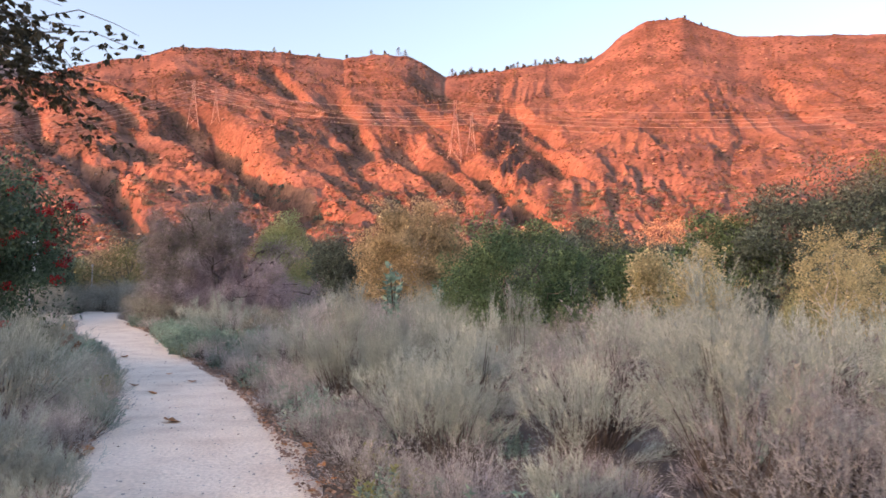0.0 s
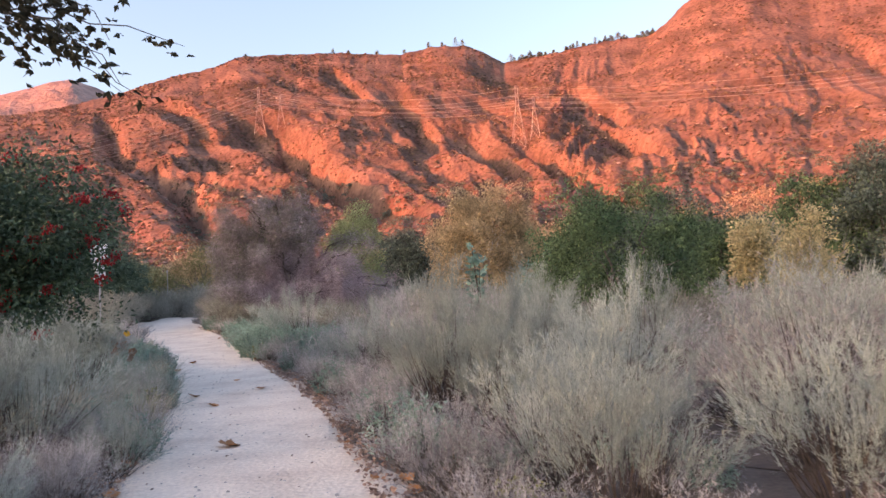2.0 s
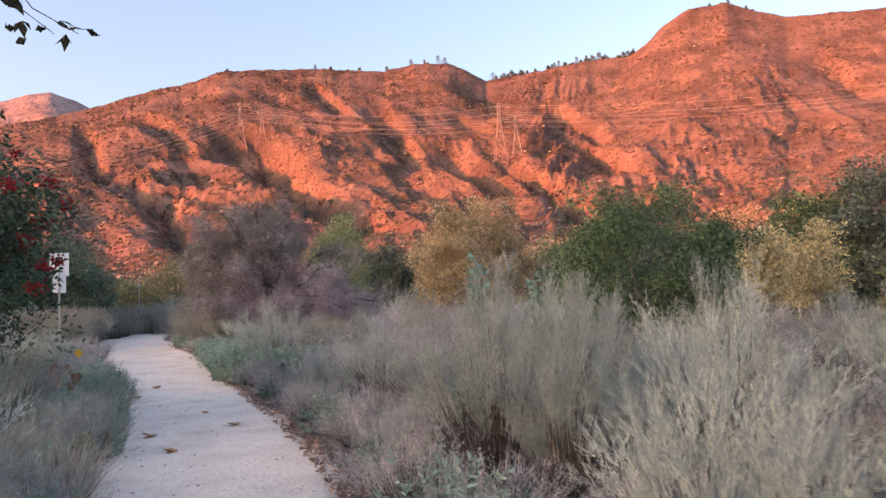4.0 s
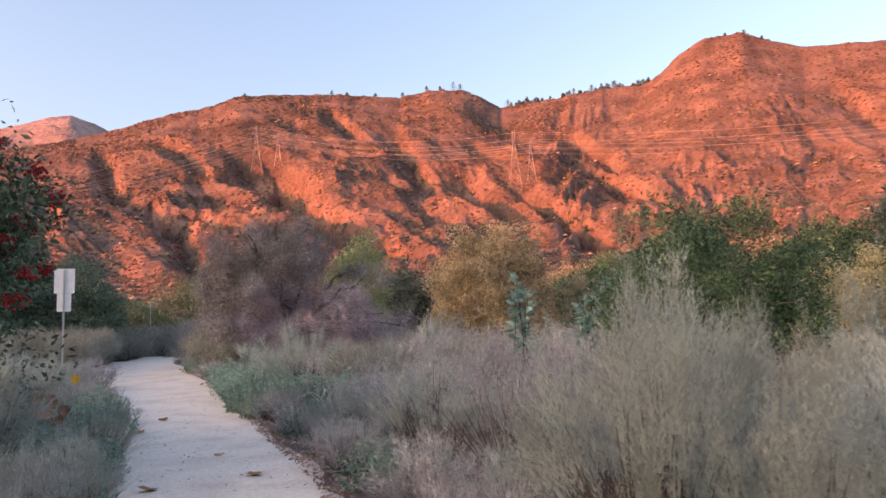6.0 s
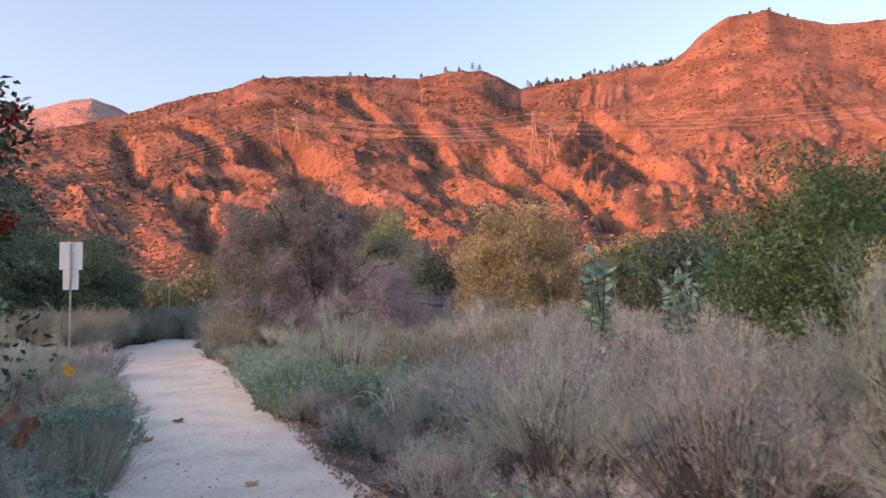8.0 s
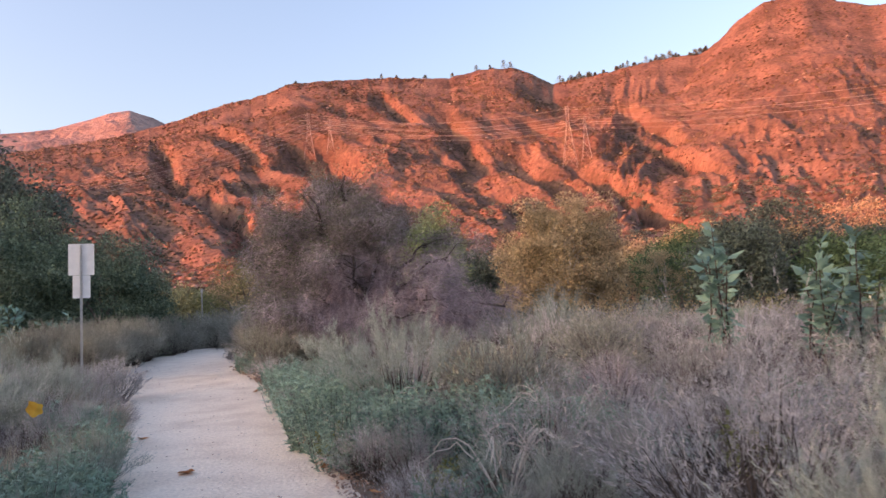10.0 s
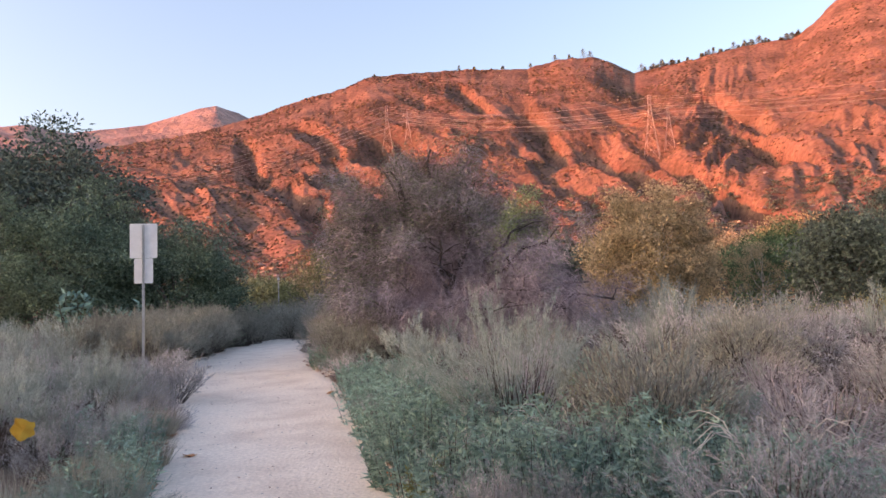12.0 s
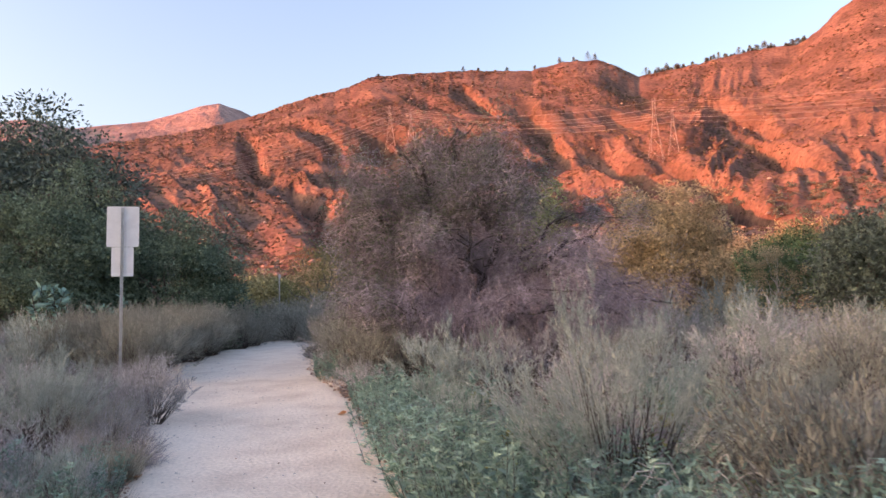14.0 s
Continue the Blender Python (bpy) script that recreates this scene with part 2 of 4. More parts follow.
def build_ground():
    radii = np.concatenate([[0.0], np.geomspace(0.5, 60, 110), np.geomspace(64, 4600, 40)])
    n = 200
    a = np.arange(n) * 2 * math.pi / n
    R, A = np.meshgrid(radii[1:], a, indexing="ij")
    x, y = -4 + R * np.cos(A), 14 + R * np.sin(A)
    px, hw = path_at(y)
    hollow = 0.05 * (1 - smooth01(np.abs(x - px), hw * 0.9, hw * 1.25)) * (y < 60)
    z = ground_z(x, y) - hollow + 0.03 * (fbm(x * 2.2, y * 2.2, 2, 9) - 0.5)
    v = [(-4, 14, gz(-4, 14))] + np.stack([x, y, z], -1).reshape(-1, 3).tolist()
    f = [(0, 1 + k, 1 + (k + 1) % n) for k in range(n)]
    for i in range(len(radii) - 2):
        b = 1 + i * n
        f += [(b + k, b + n + k, b + n + (k + 1) % n, b + (k + 1) % n) for k in range(n)]
    tagged(mesh_object("ground", v, f, "soil", True), "bare brown soil with dry litter under the shrubs", kind="structure")


def build_path():
    ys = np.linspace(-20, 58, 520)
    mid, hw = path_at(ys)
    u = np.linspace(-1.25, 1.25, 45)
    Y, U = np.meshgrid(ys, u, indexing="ij")
    edge = 1 + 0.24 * (fbm(Y * 0.9, np.sign(U) * 7.0, 4, 21) - 0.5) * 2
    X = mid[:, None] + U * hw[:, None] * edge * 1.08
    z = ground_z(X, Y) + 0.012 - 0.11 * smooth01(np.abs(U), 0.82, 1.25) + 0.016 * (fbm(X * 1.1, Y * 0.8, 4, 31) - 0.5) + 0.018 * (fbm(X * 5, Y * 5, 3, 33) - 0.5)
    v = np.stack([X, Y, z], -1).reshape(-1, 3)
    m = len(u)
    f = [(i * m + k, i * m + k + 1, i * m + m + k + 1, i * m + m + k) for i in range(len(ys) - 1) for k in range(m - 1)]
    tagged(mesh_object("path", v, f, "dirt", True), "pale beige packed dirt footpath", kind="structure")


build_ground()
build_path()

# ---- mountain range ----
# skyline: degrees to the left of ahead, degrees above the level
RIDGE = [(80, 6), (62, 9), (50, 10.5), (40, 12.3), (34, 13.6), (31, 14.4), (28.8, 15.1), (25.2, 16.4), (22, 17.25), (20, 18.05), (16.6, 18.3), (12.7, 18.4),
         (7.6, 18.2), (5.2, 18.65), (2.6, 18.6), (1.2, 18.0), (-0.4, 17.1), (-3.3, 17.4), (-6.5, 17.75), (-11.3, 18.15), (-13.6, 19.5), (-16, 20.5),
         (-18.6, 20.45), (-20.1, 19.8), (-22.4, 18.8), (-25.5, 18.45), (-29, 18.05), (-34, 17.2), (-45, 14), (-60, 9), (-80, 5)]
RA, RE = np.array([r[0] for r in RIDGE[::-1]], float), np.array([r[1] for r in RIDGE[::-1]], float)
# ravines: top (left of ahead, above level), foot, width in degrees, depth in metres
RAVINES = [(18.0, 13.5, 9.6, 6.6, 1.6, 82), (8.9, 15.6, 6.1, 11.7, 1.0, 30), (3.7, 12.7, 0.3, 9.7, 1.3, 46), (-1.5, 10.7, -8.2, 7.5, 1.0, 36),
           (2.7, 15.2, -1.2, 12.9, 0.6, 22), (27.2, 10.4, 23.6, 6.8, 1.2, 38), (30.4, 13.7, 29.2, 11.1, 0.6, 30), (13.9, 17.7, 12.0, 16.0, 0.6, 22),
           (-4.9, 15.4, -8.0, 12.8, 0.7, 26), (-6.5, 12.5, -10.1, 10.3, 0.8, 28), (26.0, 15.0, 24.0, 13.5, 0.8, 24), (20.8, 14.6, 19.2, 12.8, 0.8, 26),
           (23.6, 10.1, 21.7, 8.5, 0.7, 24), (-11.7, 19.9, -8.4, 16.6, 1.0, 14), (-23.3, 16.5, -25.8, 13.6, 0.8, 18)]


class Range:
    """A hillside in rings round the walk, from its foot to its skyline."""

    def __init__(self, az, el_top, r0, r1, rows, ravines, seed, rough=1.0, foot=1.2):
        self.az = np.asarray(az)
        u = np.linspace(0, 1, rows)
        A, U = np.meshgrid(self.az, u, indexing="ij")
        # the skyline's notches fade out down the slope
        even = np.linspace(self.az[0], self.az[-1], 900)
        bell = np.exp(-np.linspace(-2, 2, 91) ** 2)
        broad = np.convolve(np.pad(np.interp(even, self.az, el_top), 45, mode="edge"), bell / bell.sum(), "valid")
        hold = smooth01(U, 0.45, 1.0)
        top = el_top[:, None] * hold + np.interp(self.az, even, broad)[:, None] * (1 - hold)
        el = foot + (top - foot) * (0.25 * U + 0.75 * U ** 1.0 + 0.06 * np.sin(U * 9 + A * 0.25) * (1 - U))
        r = r0 + (r1 - r0) * U
        mid = np.clip(np.sin(np.pi * np.clip(U, 0, 1)), 0, 1) ** 0.8 * (1 - 0.6 * smooth01(A, 13, 22) * (1 - smooth01(U, 0.25, 0.5)))
        z = r * np.tan(np.radians(el))
        size = (r1 - r0) / 770.0
        # spurs run down and to one side, with smaller gullies between them
        across, down = np.radians(A) * 620 * size - 0.32 * r * (1 - 0.8 * smooth01(-A, 3, 9)), r / 1.9
        wx = across + 60 * size * (fbm(across / (150 * size), down / (120 * size), 3, seed + 3) - 0.5)
        wy = down + 60 * size * (fbm(across / (150 * size) + 9, down / (120 * size), 3, seed + 4) - 0.5)
        calm = rough * mid * (1 - 0.45 * smooth01(-A, 3, 9))
        z += calm * 38 * size * (fbm(wx / (150 * size), wy / (120 * size), 3, seed, ridged=True) - 0.55)
        z += calm * 30 * size * (fbm(wx / (58 * size), wy / (50 * size), 4, seed + 11, ridged=True) - 0.55)
        z += rough * (0.1 + 0.9 * mid) * 9.5 * size * (fbm(wx / (17 * size), wy / (15 * size), 3, seed + 17, ridged=True) - 0.55)
        for a0, e0, a1, e1, w, deep in ravines:
            t = np.clip((e0 - 0.6 - el) / (e0 - e1), -0.3, 1.3)
            c = a0 - 1.2 + (a1 - a0) * t + 0.5 * (fbm(el * 0.8, A * 0 + a0, 3, 77) - 0.5)
            d = (A - c) / w
            d = np.where(d > 0, d * 0.62, d * 1.7)
            along = smooth01(t, -0.3, 0.1) * (1 - smooth01(t, 0.9, 1.3))
            z -= 0.64 * deep * np.exp(-d * d) * along * (0.75 + 0.5 * fbm(A * 0.9, el * 0.9, 3, 78))
        x, y = -1.5 - np.sin(np.radians(A)) * r, 5 + np.cos(np.radians(A)) * r
        self.P = np.stack([x, y, z], -1)
        self.el = np.degrees(np.arctan2(z - 1.5, np.hypot(x, y)))
        self.rows = rows

    def build(self, name, label, mat="mountain"):
        m, n = self.rows, len(self.az)
        i, k = np.meshgrid(np.arange(n - 1), np.arange(m - 1), indexing="ij")
        b = (i * m + k).ravel()
        f = np.stack([b, b + 1, b + m + 1, b + m], 1)
        v = self.P.reshape(-1, 3)
        back = v.reshape(n, m, 3)[:, -1].copy()
        back[:, :2] = -4 + (back[:, :2] + 4) * 1.25
        back[:, 2] *= 0.3
        v = np.concatenate([v, back])
        j = np.arange(n - 1)
        f2 = np.stack([j * m + m - 1, n * m + j, n * m + j + 1, (j + 1) * m + m - 1], 1)
        return tagged(mesh_object(name, v, np.concatenate([f, f2]), mat, True), label, kind="structure")

    def at(self, a, e):
        """The first place on the slope in that direction and at that height above the level."""
        i = int(np.argmin(np.abs(self.az - a)))
        k = np.nonzero(self.el[i] >= e)[0]
        return self.P[i, k[0] if len(k) else -1]


AZ = np.concatenate([np.linspace(-80, -40, 50, endpoint=False), np.linspace(-40, 52, 860, endpoint=False), np.linspace(52, 80, 40)])
near_range = Range(AZ, np.interp(AZ, RA, RE) + 0.2 + 0.16 * (fbm(AZ * 1.7, AZ * 0, 4, 3) - 0.5), 230, 1000, 270, RAVINES, 40)
near_range.build("mountain_near", "sunlit orange mountainside with dry scrub and ravines")
FAR = [(70, 11), (50, 12.8), (44, 13.9), (41.5, 13.5), (39.5, 13.9), (36.6, 14.4), (34.3, 15.2), (33, 15.7), (31.6, 16.0), (30, 15.55), (28.8, 15.0), (26, 13), (20, 10)]
AZF = np.linspace(20, 70, 260)
# the far peak's haze is only in its paler material
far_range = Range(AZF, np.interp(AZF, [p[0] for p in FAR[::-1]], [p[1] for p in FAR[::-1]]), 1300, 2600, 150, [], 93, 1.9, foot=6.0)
far_range.build("mountain_far", "distant pink mountain peak behind the nearer ridge, paled by haze in its colour", "far_slope")


def build_shade_hill():
    """An unseen hill added behind the walk to keep the low sun off the valley floor."""
    u, w = np.meshgrid(np.linspace(-1, 1, 90), np.linspace(-1, 1, 60), indexing="ij")
    d = np.array([SUN_DIR.x, SUN_DIR.y]) / math.hypot(SUN_DIR.x, SUN_DIR.y)
    s = np.array([-d[1], d[0]])
    X = d[0] * (800 + w * 330) + s[0] * u * 900
    Y = d[1] * (800 + w * 330) + s[1] * u * 900
    z = (1 - w * w) ** 1.2 * (1 - np.abs(u) ** 3) * (SHADE_HILL + 8 * (fbm(u * 7, w * 3, 4, 8) - 0.5)) - 2.5
    v = np.stack([X, Y, z], -1).reshape(-1, 3)
    f = [(i * 60 + k, i * 60 + k + 1, i * 60 + 61 + k, i * 60 + 60 + k) for i in range(89) for k in range(59)]
    tagged(mesh_object("hill", v, f, "soil", True), "rounded unseen hill added behind the trail to block the evening sun", kind="structure")


build_shade_hill()

# ---- plants ----
def thing(name, x, y, label, category, group="", z=None):
    e = new(name)
    e.location = (x, y, gz(x, y) if z is None else z)
    return tagged(e, label, category, group)


def dirs(n, rng, zlow=0.2, zhigh=1.0):
    a = rng.uniform(0, 2 * math.pi, n)
    z = rng.uniform(zlow, zhigh, n)
    h = np.sqrt(np.maximum(1 - z * z, 0))
    return np.stack([h * np.cos(a), h * np.sin(a), z], -1)


def sagebrush(rng, h=1.15, spread=0.8, stems=84, sprigs=13, per=15, leaf=(0.046, 0.0046), lean=0.9, bare=0.5, plume=0.2, bundles=12, wild=0.27):
    """Woody stems in bundles that fan out of the ground, each ending in feathery wands of fine leaves, with gaps between the bundles."""
    ab = rng.uniform(0, 2 * math.pi) + np.arange(bundles) * 2.4 + rng.normal(0, 0.25, bundles)
    ob = np.sqrt(np.linspace(0.01, 1, bundles)) * spread * rng.uniform(0.8, 1.12, bundles)
    hb = rng.uniform(0.72, 1.12, bundles)
    b = np.arange(stems) % bundles
    P0 = np.stack([np.cos(ab[b]) * spread * 0.12, np.sin(ab[b]) * spread * 0.12, np.full(stems, -0.03)], -1) + rng.normal(0, 1, (stems, 3)) * np.array([0.06, 0.06, 0]) * spread
    out = ob[b]
    T = np.stack([np.cos(ab[b]) * out, np.sin(ab[b]) * out, h * hb[b] * (1 - 0.5 * (out / spread) ** 2)], -1)
    T += rng.normal(0, 1, (stems, 3)) * np.array([0.15, 0.15, 0.1]) * spread
    T[:, 2] = np.maximum(T[:, 2], 0.22 * h)
    away = T * np.array([1, 1, 0])
    C = P0 + away * (0.3 + 0.2 * lean) + np.array([0, 0, 1.0]) * T[:, 2:] * 0.62
    tubes = []
    for i in range(stems):
        t = np.linspace(0, 0.68, 4)[:, None]
        pts = (1 - t) ** 2 * P0[i] + 2 * t * (1 - t) * C[i] + t * t * T[i]
        tubes.append(tube(pts, np.linspace(0.008, 0.002, 4), 3))
    ns = stems * sprigs
    i = np.repeat(np.arange(stems), sprigs)
    t = (bare + (1 - bare) * rng.uniform(0, 1, ns) ** 0.8)[:, None]
    P = (1 - t) ** 2 * P0[i] + 2 * t * (1 - t) * C[i] + t * t * T[i]
    D = unit(2 * (1 - t) * (C[i] - P0[i]) + 2 * t * (T[i] - C[i]))
    S = unit(D + rng.normal(0, wild, (ns, 3)) + np.array([0, 0, 0.12]))
    ln = (plume * rng.uniform(0.6, 1.5, ns))[:, None]
    k = np.repeat(np.arange(ns), per)
    n = len(k)
    w = rng.uniform(0, 1, n)[:, None]
    Q = P[k] + S[k] * ln[k] * w + rng.normal(0, 0.006, (n, 3))
    L = unit(S[k] + rng.normal(0, 0.27, (n, 3)) * (1.15 - 0.6 * w))
    return join(*tubes), needles(Q, L, leaf[0] * rng.uniform(0.7, 1.5, n) * (1.15 - 0.4 * w[:, 0]), leaf[1] * rng.uniform(0.7, 1.4, n), rng)


def twiggy(rng, h=0.9, spread=0.7, twigs=620, leafy=500):
    """A rounded tangle of dry twigs."""
    d = dirs(twigs, rng, 0.05, 1.0)
    r = rng.uniform(0.15, 0.95, twigs)[:, None]
    P = d * r * np.array([spread, spread, h]) * 0.8
    D = unit(d + rng.normal(0, 0.5, (twigs, 3)) + np.array([0, 0, 0.35]))
    a = strands(P, D, rng.uniform(0.14, 0.42, twigs), rng.uniform(0.005, 0.011, twigs), rng, 0.35)
    base = [tube([(0, 0, -0.05), tuple(q * np.array([spread, spread, h]) * 0.35), tuple(q * np.array([spread, spread, h]) * 0.75)], [0.011, 0.008, 0.003], 3) for q in dirs(26, rng, 0.25, 1)]
    d2 = dirs(leafy, rng, 0.1, 1.0)
    L = leaves(d2 * rng.uniform(0.6, 1.04, leafy)[:, None] * np.array([spread, spread, h]), dirs(leafy, rng, -0.4, 1), rng.uniform(0.02, 0.05, leafy), rng.uniform(0.006, 0.014, leafy), rng)
    return join(*base), join(a, L)


def leafy_herb(rng, h=0.68, spread=0.45, stems=52, per=26, leaf=(0.07, 0.019)):
    """Upright soft stems with many small broad leaves."""
    a, out = rng.uniform(0, 2 * math.pi, stems), np.sqrt(rng.uniform(0, 1, stems)) * spread
    P0 = np.stack([np.cos(a) * out * 0.7, np.sin(a) * out * 0.7, np.full(stems, -0.03)], -1)
    T = np.stack([np.cos(a) * out, np.sin(a) * out, h * rng.uniform(0.55, 1.1, stems) * (1 - 0.35 * out / spread)], -1) + rng.normal(0, 0.03, (stems, 3))
    st = join(*[tube([P0[i], T[i]], [0.004, 0.0015], 3) for i in range(0, stems, 2)])
    n = stems * per
    i = np.repeat(np.arange(stems), per)
    t = rng.uniform(0.12, 1.0, n)[:, None]
    P = P0[i] * (1 - t) + T[i] * t
    return st, needles(P, unit(dirs(n, rng, -0.15, 0.9)), leaf[0] * rng.uniform(0.6, 1.3, n), leaf[1] * rng.uniform(0.7, 1.3, n), rng)


def grass_tuft(rng, h=0.7, spread=0.35, n=420):
    a, out = rng.uniform(0, 2 * math.pi, n), np.sqrt(rng.uniform(0, 1, n)) * spread
    P = np.stack([np.cos(a) * out * 0.6, np.sin(a) * out * 0.6, np.full(n, -0.02)], -1)
    D = unit(np.stack([np.cos(a) * out / spread * 0.5, np.sin(a) * out / spread * 0.5, np.ones(n)], -1) + rng.normal(0, 0.16, (n, 3)))
    return strands(P, D, h * rng.uniform(0.5, 1.15, n), rng.uniform(0.004, 0.008, n), rng, 0.45)


def stock(kind, seeds, make, name, label, category, group, leaf_mat, stem_mat="stem", leaf_name="foliage"):
    """A few plants of one kind, to be copied into the field."""
    made = []
    for s in seeds:
        rng = np.random.default_rng(s)
        geo = make(rng)
        e = tagged(new(name), label, category, group)
        if isinstance(geo[0], tuple):
            tagged(part("woody_base", geo[0], stem_mat, e), kind="stuff")
            tagged(part(leaf_name, geo[1], leaf_mat, e), kind="stuff")
        else:
            tagged(part("foliage", geo, leaf_mat, e), kind="stuff")
        made.append(e)
    return made


SHRUBS, HERBS = "shrubs beside the trail", "herbs along the trail"
STOCK = {}
for far in ("", "_far"):
    # the same kinds twice: fine ones beside the trail, plainer ones out in the field
    def pick(fine, plain):
        return plain if far else fine
    STOCK["sage" + far] = stock("sage", pick((1, 2, 3), (31, 32)), lambda r: sagebrush(r, **pick({}, dict(stems=48, sprigs=10, per=7, leaf=(0.085, 0.011), plume=0.22))),
                                "sagebrush", "grey-green sagebrush with upright feathery plumes", "shrub", SHRUBS, "sage")
    STOCK["tall" + far] = stock("tall", pick((4, 5), (34,)), lambda r: sagebrush(r, h=1.5, spread=0.62, lean=0.4, **pick(dict(stems=72, sprigs=20, per=14, leaf=(0.042, 0.0042), plume=0.24, bundles=10), dict(stems=46, sprigs=12, per=8, leaf=(0.085, 0.012), plume=0.24, bundles=9))),
                                "tall_sagebrush", "tall pale sagebrush with long wispy plumes", "shrub", SHRUBS, "sage")
    STOCK["buck" + far] = stock("buck", pick((6, 7, 8), (36, 37)), lambda r: sagebrush(r, h=0.95, spread=0.85, lean=1.1, bare=0.34, **pick(dict(stems=90, sprigs=12, per=8, leaf=(0.042, 0.0048), plume=0.17, bundles=15, wild=0.5), dict(stems=48, sprigs=9, per=6, leaf=(0.07, 0.0105), plume=0.18, bundles=13, wild=0.5))),
                                "buckwheat_shrub", "mauve-brown dry shrub with fine twigs", "shrub", SHRUBS, "dry")
    STOCK["twig" + far] = stock("twig", pick((9, 10), (39,)), lambda r: twiggy(r, **pick(dict(twigs=1100, leafy=900), dict(twigs=420, leafy=300))),
                                "dry_bush", "rounded tangle of dry grey-brown twigs", "shrub", SHRUBS, "mauve")
    STOCK["grass" + far] = stock("grass", pick((15, 16), (45,)), lambda r: grass_tuft(r, 0.85, 0.38, pick(560, 220)), "grass_tuft", "tuft of long dry straw-coloured grass", "grass", "dry grass tufts", "grass")
def mound(rng, h=1.25, spread=1.15, n=6500):
    d = dirs(n, rng, 0.02, 1.0)
    lump = 1 + 0.16 * np.sin(d[:, 0:1] * 7 + rng.uniform(0, 6)) * np.sin(d[:, 1:2] * 6 + rng.uniform(0, 6)) + 0.1 * np.sin(d[:, 2:3] * 11 + d[:, 0:1] * 9)
    P = d * (rng.uniform(0.1, 1, n) ** 0.4)[:, None] * lump * np.array([spread, spread, h])
    base = join(*[tube([(0, 0, -0.05), tuple(q * np.array([spread, spread, h]) * 0.4), tuple(q * np.array([spread, spread, h]) * 0.8)], [0.02, 0.012, 0.004], 3) for q in dirs(24, rng, 0.15, 1)])
    return base, needles(P, unit(d + np.array([0, 0, 0.5]) + rng.normal(0, 0.5, (n, 3))), rng.uniform(0.06, 0.15, n), rng.uniform(0.014, 0.026, n), rng)


STOCK["mound"] = stock("mound", (51, 52, 53), mound, "chamise_bush", "dense rounded olive-brown chamise bush", "shrub", SHRUBS, "mound")
STOCK["broom"] = stock("broom", (54, 55, 56), lambda r: sagebrush(r, h=1.35, spread=1.0, stems=96, sprigs=11, per=8, leaf=(0.075, 0.0085), bare=0.22, plume=0.2, bundles=17, wild=0.4),
                       "chamise_shrub", "upright olive-brown chamise with a dark twiggy base", "shrub", SHRUBS, "mound")
STOCK["herb"] = stock("herb", (11, 12, 13), lambda r: leafy_herb(r), "leafy_herb", "low blue-green leafy herb at the trail edge", "plant", HERBS, "herb")
STOCK["light"] = stock("light", (14,), lambda r: leafy_herb(r, 0.5, 0.3, 26, 18, (0.06, 0.028)), "yellow_green_herb", "low yellow-green leafy plant", "plant", HERBS, "herb_light")
USED = set()


def plant(kind, x, y, size, rng, stretch=1.0):
    if kind + "_far" in STOCK and (x > float(path_at(np.array(y))[0]) + 8.0 or y > 23 or x < float(path_at(np.array(y))[0]) - 4.0):
        kind += "_far"
    choice = STOCK[kind][int(rng.integers(len(STOCK[kind])))]
    m = pose(x, y, gz(x, y) - 0.01, rng.uniform(-5, 5), rng.uniform(-5, 5), rng.uniform(0, 360))
    if choice.name not in USED:
        USED.add(choice.name)
        ob = choice
        ob.matrix_basis = m
    else:
        ob = copy_thing(choice, m)
    ob.scale = (size, size, size * stretch)
    return ob


